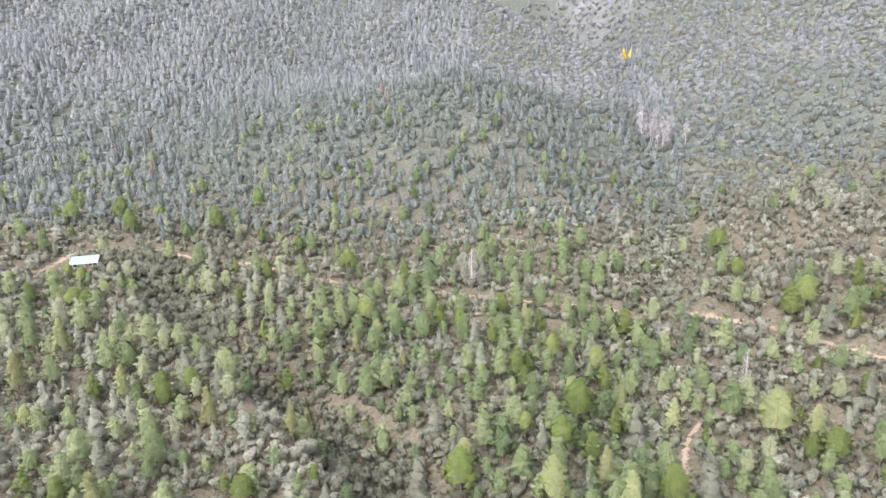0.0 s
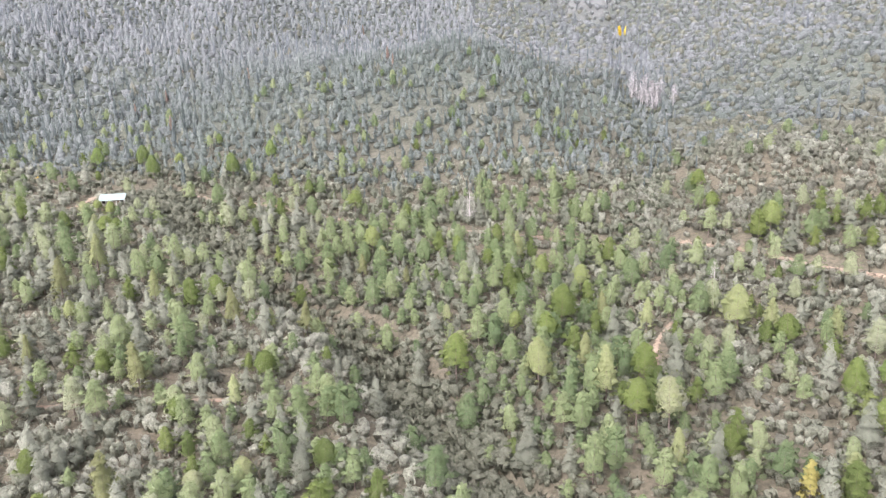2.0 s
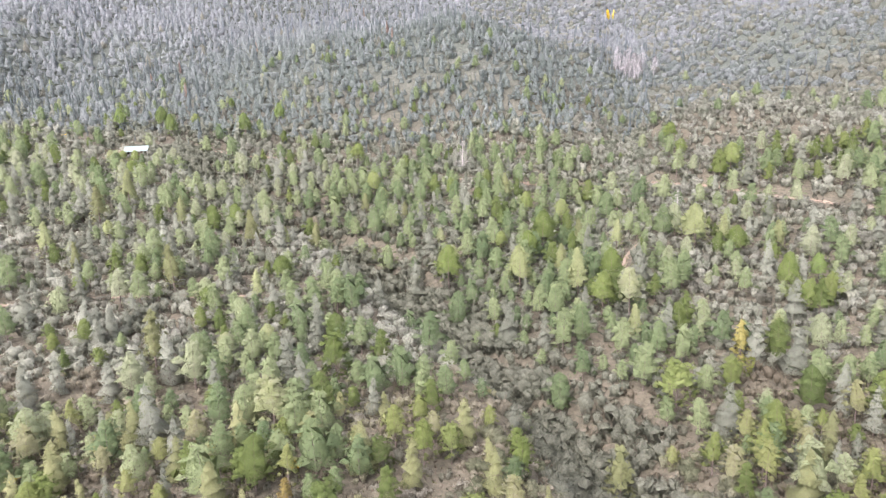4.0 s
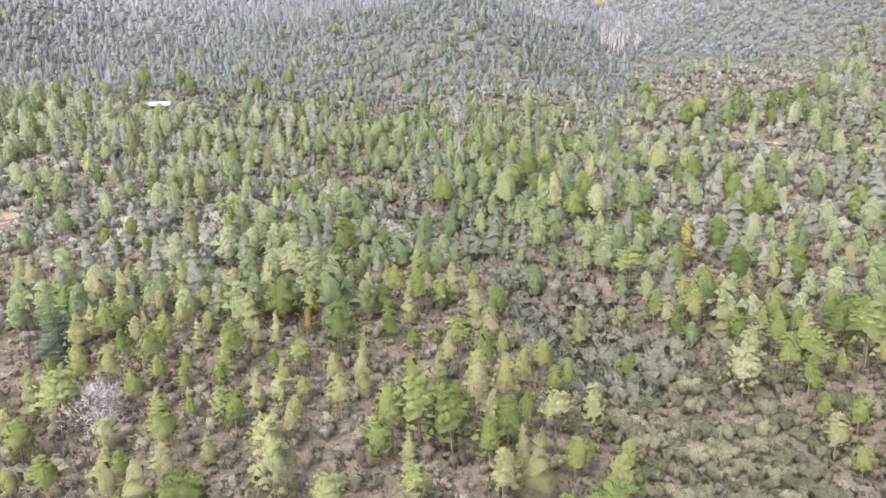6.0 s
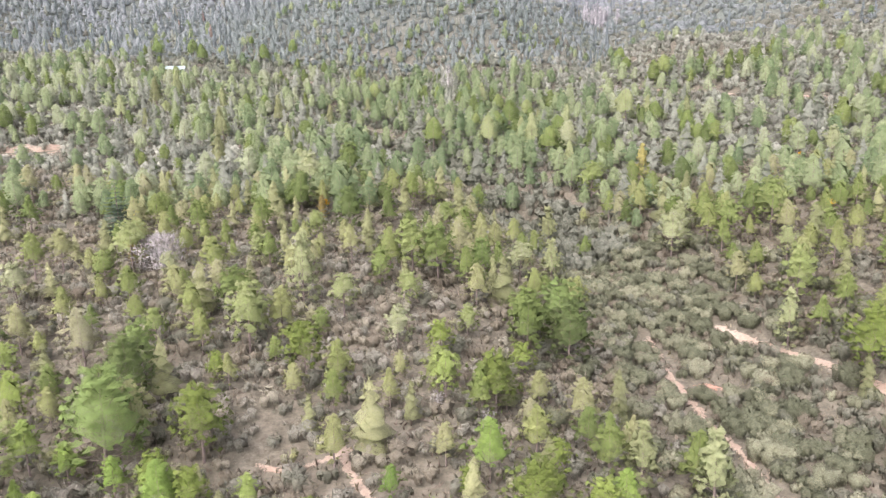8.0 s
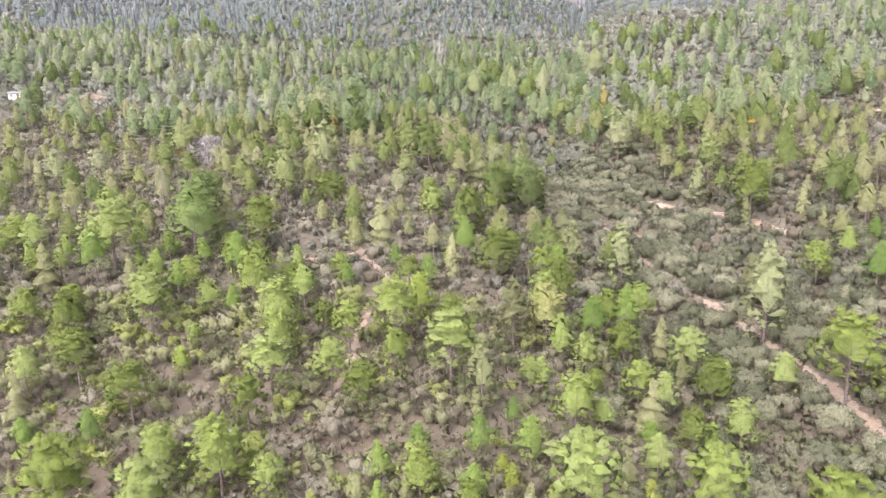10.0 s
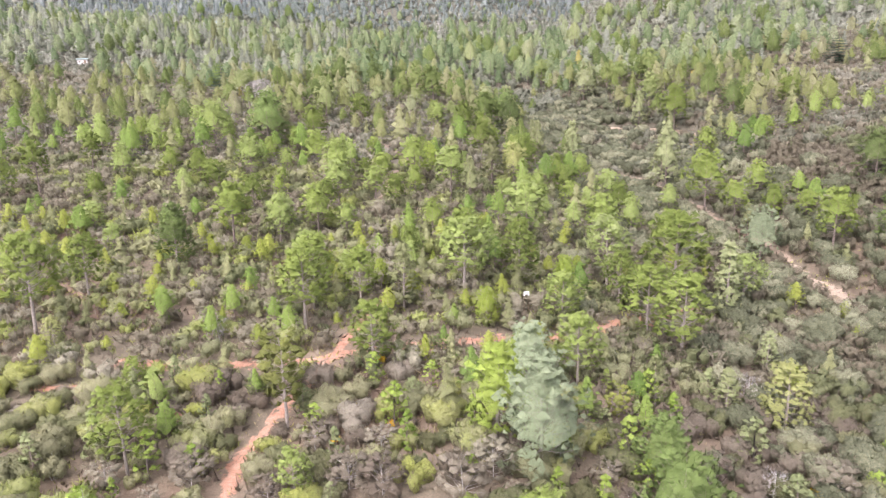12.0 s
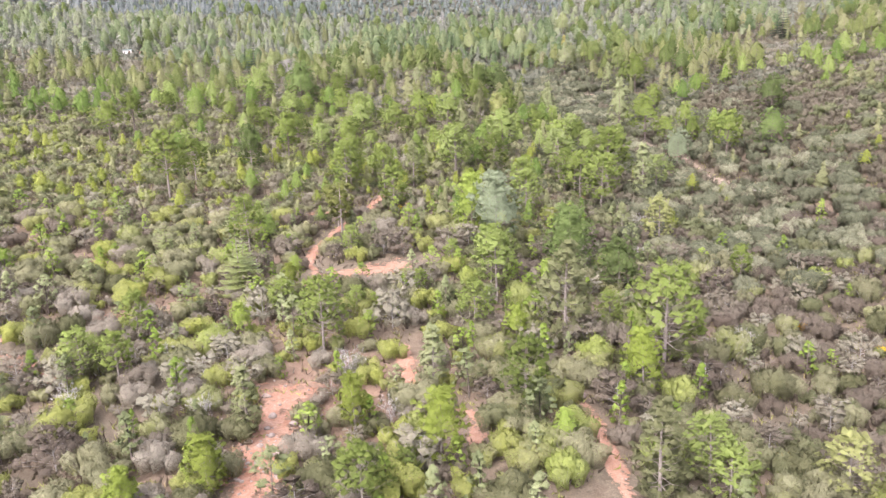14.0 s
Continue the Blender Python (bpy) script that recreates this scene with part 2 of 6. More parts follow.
fray(TRACK)
fray(RED)
BARK = bark("pine_bark", (0.09, 0.065, 0.055), (0.24, 0.19, 0.165))
PALEBARK = bark("pale_pine_bark", (0.15, 0.12, 0.10), (0.36, 0.31, 0.275))
GREYWOOD = bark("grey_wood", (0.30, 0.27, 0.25), (0.55, 0.51, 0.49))
LEAF = {
    "p": foliage("pine_needles", 0, 0, 0, stops=[(0.0, (0.085, 0.128, 0.028)), (0.35, (0.142, 0.19, 0.042)), (0.6, (0.188, 0.232, 0.055)), (0.85, (0.225, 0.258, 0.08)), (1.0, (0.24, 0.252, 0.115))]),
    # pine needles for farther trees, some haze grey mixed into the paler tones
    "q": foliage("hazed_slope_needles", 0, 0, 0, stops=[(0.0, (0.075, 0.115, 0.034)), (0.3, (0.13, 0.178, 0.05)), (0.55, (0.19, 0.222, 0.078)), (0.8, (0.235, 0.243, 0.12)), (1.0, (0.245, 0.238, 0.16))]),
    "b": foliage("young_needles", (0.14, 0.19, 0.034), (0.215, 0.27, 0.048), (0.28, 0.33, 0.078)),
    "d": foliage("dark_needles", (0.068, 0.102, 0.033), (0.112, 0.152, 0.045), (0.168, 0.208, 0.065)),
    "g": foliage("pale_needles", (0.14, 0.155, 0.072), (0.21, 0.226, 0.106), (0.295, 0.305, 0.155)),
    "s": foliage("silver_needles", (0.12, 0.15, 0.085), (0.2, 0.235, 0.14), (0.29, 0.32, 0.2)),
    "y": foliage("yellow_needles", (0.2, 0.21, 0.075), (0.28, 0.29, 0.11), (0.37, 0.375, 0.16)),
    "o": foliage("olive_needles", (0.1, 0.12, 0.035), (0.18, 0.2, 0.05), (0.3, 0.3, 0.07)),
    "f": foliage("fir_needles", (0.125, 0.15, 0.052), (0.21, 0.24, 0.09), (0.32, 0.35, 0.145)),
    "e": foliage("ochre_needles", (0.18, 0.15, 0.05), (0.26, 0.215, 0.07), (0.34, 0.29, 0.11)),
    "k": foliage("dark_fir_needles", (0.036, 0.055, 0.036), (0.06, 0.085, 0.055), (0.095, 0.125, 0.08)),
    "r": foliage("russet_needles", (0.15, 0.11, 0.085), (0.22, 0.16, 0.13), (0.3, 0.23, 0.19)),
    # mountain conifers: the grey-blue of distance haze is put into their colour
    "h": foliage("hazed_hill_needles", (0.085, 0.104, 0.094), (0.13, 0.148, 0.15), (0.19, 0.205, 0.22), grain=3.0, gaps=0.475, fleck=0.45),
    # valley pines: near needle colours made paler and bluer to stand in for haze
    "v": foliage("hazed_valley_needles", 0, 0, 0, stops=[(0.0, (0.078, 0.11, 0.053)), (0.3, (0.146, 0.178, 0.083)), (0.55, (0.207, 0.233, 0.118)), (0.8, (0.243, 0.255, 0.155)), (1.0, (0.26, 0.262, 0.19))], grain=7.0, gaps=0.485, fleck=0.4, spotty=1.2),
    "w": foliage("hazed_valley_pale_needles", (0.125, 0.13, 0.098), (0.19, 0.195, 0.15), (0.262, 0.266, 0.212), grain=7.0, gaps=0.478, fleck=0.4, spotty=1.2),
}
SCRUB = foliage("scrub_leaves", 0, 0, 0, grain=9.0, gaps=0.488, fleck=0.65, spotty=3.0, stops=[(0.0, (0.095, 0.10, 0.066)), (0.28, (0.17, 0.172, 0.125)), (0.52, (0.235, 0.228, 0.175)), (0.7, (0.29, 0.275, 0.215)), (0.85, (0.26, 0.262, 0.15)), (0.97, (0.25, 0.27, 0.11))])
NEARSCRUB = foliage("near_scrub_leaves", 0, 0, 0, grain=19.0, gaps=0.487, fleck=0.45, spotty=3.4, stops=[(0.0, (0.09, 0.098, 0.045)), (0.25, (0.15, 0.155, 0.076)), (0.45, (0.21, 0.205, 0.115)), (0.6, (0.255, 0.245, 0.14)), (0.75, (0.245, 0.255, 0.09)), (0.95, (0.275, 0.30, 0.07))])
GREYSCRUB = foliage("dry_scrub", 0, 0, 0, grain=19.0, gaps=0.49, fleck=0.4, spotty=3.4, stops=[(0.0, (0.115, 0.092, 0.066)), (0.4, (0.185, 0.158, 0.117)), (0.75, (0.245, 0.217, 0.162)), (1.0, (0.295, 0.27, 0.208))])
CREEKSCRUB = foliage("evergreen_oak_leaves", 0, 0, 0, grain=12.0, gaps=0.492, fleck=0.9, spotty=4.0, stops=[(0.0, (0.075, 0.078, 0.045)), (0.35, (0.14, 0.142, 0.088)), (0.7, (0.22, 0.215, 0.142)), (1.0, (0.29, 0.275, 0.195))])
# valley scrub is lighter and bluer than the near scrub: haze mixed into the leaves
HAZYVALLEYSCRUB = foliage("hazed_valley_scrub_leaves", 0, 0, 0, grain=6.5, gaps=0.48, fleck=0.7, spotty=1.6, stops=[(0.0, (0.123, 0.132, 0.096)), (0.35, (0.204, 0.211, 0.16)), (0.7, (0.275, 0.28, 0.22)), (1.0, (0.341, 0.342, 0.28))])
# hill scrub leaves carry the blue-grey of haze in their base colour
HAZYHILLSCRUB = foliage("hazed_hill_scrub_leaves", 0, 0, 0, grain=2.3, gaps=0.485, fleck=0.85, stops=[(0.0, (0.13, 0.152, 0.132)), (0.4, (0.19, 0.208, 0.20)), (0.75, (0.25, 0.26, 0.268)), (1.0, (0.30, 0.305, 0.32))])
# dry scrub for valley and hills, with the same haze tone in its colour
HAZYDRYVALLEY = foliage("dry_valley_scrub", 0, 0, 0, grain=6.5, gaps=0.485, fleck=0.6, spotty=1.6, stops=[(0.0, (0.127, 0.125, 0.096)), (0.4, (0.191, 0.19, 0.149)), (0.75, (0.249, 0.252, 0.201)), (1.0, (0.302, 0.308, 0.254))])
FLOWER = foliage("orange_leaves", (0.45, 0.24, 0.03), (0.62, 0.38, 0.03), (0.75, 0.52, 0.05))

# ---- the lie of the land ----
KNOTS_Y = (-330, -180, -60, 60, 160, 230, 290, 350, 450, 600, 900, 1500, 2600)
KNOTS_Z = (6.0, 16.7, 28.4, 38.4, 52.9, 63.1, 81.2, 105.1, 120.8, 180.8, 330.0, 560.0, 640.0)


def step(v, lo, hi):
    u = np.clip((v - lo) / (hi - lo), 0, 1)
    return u * u * (3 - 2 * u)


def creek_x(y):
    return np.interp(y, (-330, -160, -40, 7, 20, 55, 72, 88, 138, 154, 168, 181, 195, 213, 240), (46, 42, 41, 35, 32, 22, 20, 8, -18, -30, -44, -60, -74, -89, -110))


def ravine_x(y):
    return np.interp(y, (60, 154, 175, 200, 225, 254, 291, 330, 400, 474, 520, 570, 640, 760, 900), (26, 35, 41, 52, 68, 76, 83, 92, 105, 118, 122, 108, 70, 10, -40))


def land(x, y):
    """Height of the valley floor, the creek, the side ravine and the mountains round them."""
    x, y = np.broadcast_arrays(np.asarray(x, float), np.asarray(y, float))
    z = sum(np.interp(y + d, KNOTS_Y, KNOTS_Z) for d in (-24, -12, 0, 12, 24)) / 5
    floor_ = 1 - step(y, 180, 300)
    hills = step(y, 200, 320)

    def mound(cx, cy, sx, sy):
        return np.exp(-(((x - cx) / sx) ** 2) - ((y - cy) / sy) ** 2)

    z = z - 5.8 * np.exp(-(((x - creek_x(y)) / 20) ** 2)) * (1 - step(y, 150, 230))
    gully = step(y, 5, 75) * (1 - step(y, 205, 235))
    z = z + (5.0 * np.exp(-(((x - creek_x(y) + 14) / 9) ** 2)) - 9.5 * np.exp(-(((x - creek_x(y) - 3) / 9) ** 2))) * gully
    side = np.clip(-x - 20, 0, 400), np.clip(x - 45, 0, 400)
    z = z + (0.087 * side[0] + 0.134 * side[1]) * floor_
    deep = 6.5 + 50 * step(y, 480, 600)
    z = z - deep * np.exp(-(((x - ravine_x(y)) / (28 + 40 * step(y, 450, 900))) ** 2)) * step(y, 60, 300)
    z = z - 3.5 * np.exp(-(((x - ravine_x(y)) / 9) ** 2)) * step(y, 110, 160)
    z = z - 3.0 * np.exp(-(((x + 78 + 0.06 * (y - 300)) / 8) ** 2)) * step(y, 250, 280) * (1 - step(y, 400, 480))
    z = z + (0.212 * np.clip(x - 125, 0, 900) + 0.151 * np.clip(-x - 70, 0, 900)) * hills
    z = z + 16.2 * mound(-10, 350, 75, 70) + 13.1 * mound(110, 225, 45, 55) + 6.3 * mound(-15, 30, 35, 60) - 14.0 * mound(-190, 330, 60, 60)
    z = z + 6.5 * mound(14, 318, 55, 36) - 7.0 * mound(-14, 252, 34, 26) - 4.0 * mound(-28, 190, 26, 22) - 7.0 * mound(-146, 328, 30, 40)
    z = z - 8.0 * mound(158, 326, 26, 40) - 5.0 * mound(104, 198, 22, 24) + 3.5 * mound(52, 30, 22, 22) - 3.5 * mound(-8, 30, 16, 14) - 1.6 * mound(-126, 94, 26, 20)
    far = step(np.hypot(x, y), 500, 1500)
    z = z + far * 60 * np.sin(x * 0.0041 + 1.0) * np.sin(y * 0.0035 + 0.5)
    return z + 0.5 * np.sin(x * 0.19 + 1.3 * np.sin(y * 0.11)) * np.sin(y * 0.16 + 0.7) + 2.2 * step(y, 250, 330) * np.sin(x * 0.075 + 0.8 * np.sin(y * 0.02)) 


def part(name, bm, mat, parent, label=""):
    """One bmesh as one mesh object under a thing or under a part."""
    me = bpy.data.meshes.new(name)
    bm.to_mesh(me)
    bm.free()
    me.materials.append(mat)
    ob = new(name, me)
    if parent is not None:
        ob.parent = parent
    if label:
        tagged(ob, label)
    return ob


def from_arrays(name, verts, tris, mats, tone=None, hue=None, index=None, smooth=False, normals=None, rim=None):
    """A mesh from arrays of points and triangles, with the foliage's own attributes on its faces."""
    me = bpy.data.meshes.new(name)
    nv, nt = len(verts), len(tris)
    me.vertices.add(nv)
    me.vertices.foreach_set("co", np.ascontiguousarray(verts, dtype=np.float32).ravel())
    me.loops.add(nt * 3)
    me.polygons.add(nt)
    me.loops.foreach_set("vertex_index", np.ascontiguousarray(tris, dtype=np.int32).ravel())
    me.polygons.foreach_set("loop_start", np.arange(0, nt * 3, 3, dtype=np.int32))
    for mat in mats:
        me.materials.append(mat)
    if index is not None:
        me.polygons.foreach_set("material_index", np.asarray(index, dtype=np.int32))
    me.update(calc_edges=True)
    for key, values in (("tone", tone), ("hue", hue)):
        if values is not None:
            me.attributes.new(key, "FLOAT", "FACE").data.foreach_set("value", np.asarray(values, dtype=np.float32))
    if rim is not None:
        me.attributes.new("rim", "FLOAT", "POINT").data.foreach_set("value", np.asarray(rim, dtype=np.float32))
    if smooth or normals is not None:
        me.polygons.foreach_set("use_smooth", np.ones(nt, dtype=bool))
    if normals is not None:
        me.normals_split_custom_set_from_vertices(np.asarray(normals, dtype=np.float32))
    return me


# ---- ground: one sheet, finest along the walk ----
def spread(lo, fine_lo, fine_hi, hi, step_fine, n_out):
    inner = np.arange(fine_lo, fine_hi + 0.01, step_fine)
    grow = np.linspace(0, 1, n_out + 1)[1:] ** 2.2
    return np.concatenate([(fine_lo + (lo - fine_lo) * grow)[::-1], inner, fine_hi + (hi - fine_hi) * grow])


gx, gy = spread(-2600, -240, 240, 2600, 4.0, 26), spread(-2600, -332, 560, 2600, 4.0, 26)
GX, GY = np.meshgrid(gx, gy)
gv = np.stack([GX, GY, land(GX, GY)], -1).reshape(-1, 3)
ii = np.arange(len(gx) * len(gy)).reshape(len(gy), len(gx))
q = np.stack([ii[:-1, :-1], ii[:-1, 1:], ii[1:, 1:], ii[1:, :-1]], -1).reshape(-1, 4)
ground = new("ground", from_arrays("ground", gv, np.concatenate([q[:, (0, 1, 2)], q[:, (0, 2, 3)]]), [SOIL], smooth=True))
tagged(ground, "reddish brown forest soil with litter on the valley slopes", "ground", kind="structure")


def surface(x, y):
    """Height of the sheet itself at a place."""
    x, y = np.broadcast_arrays(np.asarray(x, float), np.asarray(y, float))
    i = np.clip(np.searchsorted(gx, x) - 1, 0, len(gx) - 2)
    j = np.clip(np.searchsorted(gy, y) - 1, 0, len(gy) - 2)
    u, v = (x - gx[i]) / (gx[i + 1] - gx[i]), (y - gy[j]) / (gy[j + 1] - gy[j])
    z = gv[:, 2].reshape(len(gy), len(gx))
    a_, b_, c_, d_ = z[j, i], z[j, i + 1], z[j + 1, i + 1], z[j + 1, i]
    return np.where(u > v, a_ + (b_ - a_) * u + (c_ - b_) * v, a_ + (c_ - d_) * u + (d_ - a_) * v)


# ---- tracks and clearings ----
TRACKS = []


def smooth_line(pts, gap):
    p = np.array(pts, float)
    for _ in range(3):
        p = np.concatenate([p[:1], np.stack([p[:-1] * 0.75 + p[1:] * 0.25, p[:-1] * 0.25 + p[1:] * 0.75], 1).reshape(-1, 2), p[-1:]])
    s = np.r_[0, np.cumsum(np.hypot(*np.diff(p, axis=0).T))]
    n = max(3, int(s[-1] / gap))
    u = np.linspace(0, s[-1], n)
    return np.stack([np.interp(u, s, p[:, 0]), np.interp(u, s, p[:, 1])], 1)


def track(name, label, pts, width, mat, clear=None, seed=0):
    """A worn strip of earth that lies on the sheet, with uneven edges."""
    rng = np.random.default_rng(seed)
    line = smooth_line(pts, 1.0)
    d = np.gradient(line, axis=0)
    d /= np.linalg.norm(d, axis=1)[:, None]
    nrm = np.stack([-d[:, 1], d[:, 0]], 1)
    k = 7
    n = len(line)
    ends = np.minimum(1, np.minimum(np.arange(n), np.arange(n)[::-1]) / 3 + 0.25)
    wob = lambda: np.convolve(rng.normal(0, 1, n + 8), np.ones(5) / 5, "same")[4 : n + 4] * 0.45 + 1
    left, right = width / 2 * wob() * ends, width / 2 * wob() * ends
    u = np.linspace(-1, 1, k)
    off = np.where(u[None] < 0, u[None] * left[:, None], u[None] * right[:, None])
    xy = line[:, None] + off[..., None] * nrm[:, None]
    z = surface(xy[..., 0], xy[..., 1]) + 0.10 - 0.08 * np.abs(u[None]) ** 3
    z -= 0.05 * np.exp(-(((np.abs(u[None]) - 0.5) / 0.2) ** 2))
    v = np.concatenate([xy, z[..., None]], -1).reshape(-1, 3)
    ii_ = np.arange(n * k).reshape(n, k)
    q_ = np.stack([ii_[:-1, :-1], ii_[:-1, 1:], ii_[1:, 1:], ii_[1:, :-1]], -1).reshape(-1, 4)
    ob = new(name, from_arrays(name, v, np.concatenate([q_[:, (2, 1, 0)], q_[:, (3, 2, 0)]]), [mat], smooth=True, rim=np.maximum(np.abs(u)[None], 1.05 - np.minimum(np.arange(n), np.arange(n)[::-1])[:, None] / max(2.0, width * 0.5)).ravel()))
    TRACKS.append((line, width / 2 * 0.8 + (0.0 if clear is None else clear - 0.6)))
    return tagged(ob, label, "dirt track", kind="structure")


track("dirt_road", "pale sandy dirt road across the foot of the mountain", ((-150, 232), (-138, 226), (-130, 224), (-126, 240), (-112, 246), (-100, 242), (-84, 239), (-61, 235), (-43, 228), (-19, 224), (4, 217), (27, 210), (46, 210), (58, 204), (69, 189), (84, 172), (96, 159), (118, 140), (150, 122)), 2.8, TRACK, 1.7, 1)
track("switchback_track", "pale earth track climbing the side hill", ((132, 318), (136, 310), (139, 303), (139, 293), (142, 274), (148, 266), (145, 246), (130, 218)), 3.0, TRACK, 0.8, 2)
track("footpath", "narrow pinkish footpath on the valley slope", ((44, 120), (45, 127), (46, 134), (49, 143), (54, 149), (61, 150)), 1.8, TRACK, 0.9, 3)
track("left_track", "sandy track leading to a clearing with a pale hut", ((-46, 117), (-59, 115), (-72, 114), (-87, 110), (-102, 105), (-112, 98), (-122, 90), (-130, 82), (-134, 70), (-128, 48), (-120, 30)), 2.0, TRACK, 0.7, 4)
track("clearing", "bare pale clearing beside the hut", ((-138, 88), (-129, 90), (-119, 93), (-110, 97)), 8.0, TRACK, 0.6, 5)
track("creek_track", "sandy red track running beside the creek", ((37, 0.5), (36.4, -4), (36.6, -10), (38, -24), (40, -32), (40, -39), (43, -44), (46, -56), (47, -66), (48, -76), (50, -90), (51, -102), (51, -110), (52, -118)), 2.0, TRACK, 1.0, 6)
track("upper_track", "reddish track on the bank above the creek", ((48, 1), (48.6, -2), (51.6, -7.2), (54, -12), (57, -18), (61, -28), (63, -36)), 2.2, TRACK, 1.1, 7)
track("gully_bank", "bare orange earth on the bank of the gully", ((39, -14.6), (41.5, -14.8), (44, -16.5)), 2.4, RED, 1.2, 23)
track("cut_bank", "raw red earth bank above the creek track", ((30, -117), (35, -115.5), (40, -114), (45, -115)), 2.4, RED, 0.7, 8)
track("grove_path", "worn pink path winding between the pines", ((-9, -84), (-7, -78), (-7, -72), (-6, -63), (-3, -54), (-5, -48), (-8, -43), (-10, -36)), 1.5, TRACK, 0.8, 9)
track("grove_side_path", "worn pale path between the pines", ((-19, -42), (-14, -44), (-9, -41), (-4, -37)), 1.3, TRACK, 0.8, 10)
track("red_clearing", "bare red earth clearing ringed with scrub", ((-13, -162.5), (-9, -161.5), (-6, -161), (-3, -160.5), (0.5, -159)), 6.6, RED, 0.9, 11)
track("red_path", "red earth path leading to the clearing", ((-12.5, -166), (-12, -161), (-13.5, -157), (-14, -152), (-13, -148), (-11, -143), (-8.5, -136), (-7, -130), (-4, -120)), 1.6, RED, 1.1, 12)
track("stony_clearing", "stony red clearing with pale rocks", ((-10, -203), (-10, -197), (-11.5, -192), (-10, -188), (-8, -186)), 6.4, RED, -0.7, 13)
track("hollow_path", "narrow red path through the scrub", ((-1.2, -179), (-1.2, -182), (-0.4, -185.4), (0.5, -187.8), (2.8, -190.4), (4.8, -192.2), (4.4, -194), (4, -197)), 1.9, RED, 0.85, 14)
track("scrub_path", "narrow red path through the scrub", ((13.6, -204), (13.3, -200), (13.2, -196), (12.9, -193), (12.2, -190)), 1.7, RED, 0.8, 15)
track("red_lane", "red earth lane crossing the slope towards the creek", ((-30, -137), (-26, -136), (-21, -135.5), (-12, -136), (-7, -135.5), (-2, -134.2), (4, -132.6), (10, -131.2), (15, -129.5), (20, -126.6), (25, -122.5), (31, -118)), 2.9, RED, 0.3, 20)
track("bare_patch", "bare red earth patch in the scrub", ((-41, -158), (-38, -160), (-35, -161.5)), 2.6, RED, 1.4, 16)
track("bank_patch", "bare pinkish earth among grass and low shrubs", ((-38, -182), (-35, -182), (-31.4, -184), (-28, -186)), 2.6, RED, 0.7, 22)
track("side_path", "reddish path along the edge of the scrub", ((-40, -183), (-37, -178), (-32, -173), (-26, -170)), 1.8, RED, 1.2, 17)
track("dry_gully", "pale dry gully running down the mountainside", ((-70, 250), (-75, 274), (-81, 300), (-82, 312), (-81, 322), (-79, 343), (-74, 362)), 1.2, SOIL, 0.6, 19)
track("pink_bank", "pinkish bare ground between low shrubs", ((-36, -142), (-29, -141), (-22, -143), (-18, -147)), 1.6, RED, 0.0, 18)


track("bank_clearing", "small bare pale clearing on the bank", ((111, 33), (116, 35), (122, 37)), 5.0, TRACK, 0.8, 21)


TRACKS.append((np.array([(-118, 221.5), (-116, 220), (-114, 219), (-112, 218.5), (-110, 219.5)], float), 2.2))  # the yard before the house


def off_track(x, y, extra=0.0):
    """Which places lie clear of every track."""
    ok = np.ones(len(x), bool)
    for line, half in TRACKS:
        near = (x > line[:, 0].min() - 9) & (x < line[:, 0].max() + 9) & (y > line[:, 1].min() - 9) & (y < line[:, 1].max() + 9)
        k = np.where(near)[0]
        if len(k):
            dd = np.hypot(x[k, None] - line[None, ::2, 0], y[k, None] - line[None, ::2, 1]).min(1)
            ok[k[dd < half + extra]] = False
    return ok


# ---- plants: shapes as arrays ----
def tube(points, radii, sides):
    """A tapered stem along points."""
    p, r = np.array(points, float), np.array(radii, float)
    ang = np.arange(sides) * 2 * np.pi / sides
    ring = np.stack([np.cos(ang), np.sin(ang)], 1)
    d = np.gradient(p, axis=0)
    d /= np.linalg.norm(d, axis=1)[:, None] + 1e-9
    ref = np.where(np.abs(d[:, 2:3]) > 0.9, np.array([[1.0, 0, 0]]), np.array([[0, 0, 1.0]]))
    s = np.cross(d, ref)
    s /= np.linalg.norm(s, axis=1)[:, None]
    t = np.cross(d, s)
    v = (p[:, None] + r[:, None, None] * (ring[None, :, :1] * s[:, None] + ring[None, :, 1:] * t[:, None])).reshape(-1, 3)
    f = []
    for i in range(len(p) - 1):
        for j in range(sides):
            a_, b_ = i * sides + j, i * sides + (j + 1) % sides
            f += [(a_, b_, b_ + sides), (a_, b_ + sides, a_ + sides)]
    return v, np.array(f)


def merged(parts):
    vs, fs, n = [], [], 0
    for v, f in parts:
        vs.append(v)
        fs.append(f + n)
        n += len(v)
    return np.concatenate(vs), np.concatenate(fs)


def unit(v):
    return v / (np.linalg.norm(v, axis=-1)[..., None] + 1e-9)


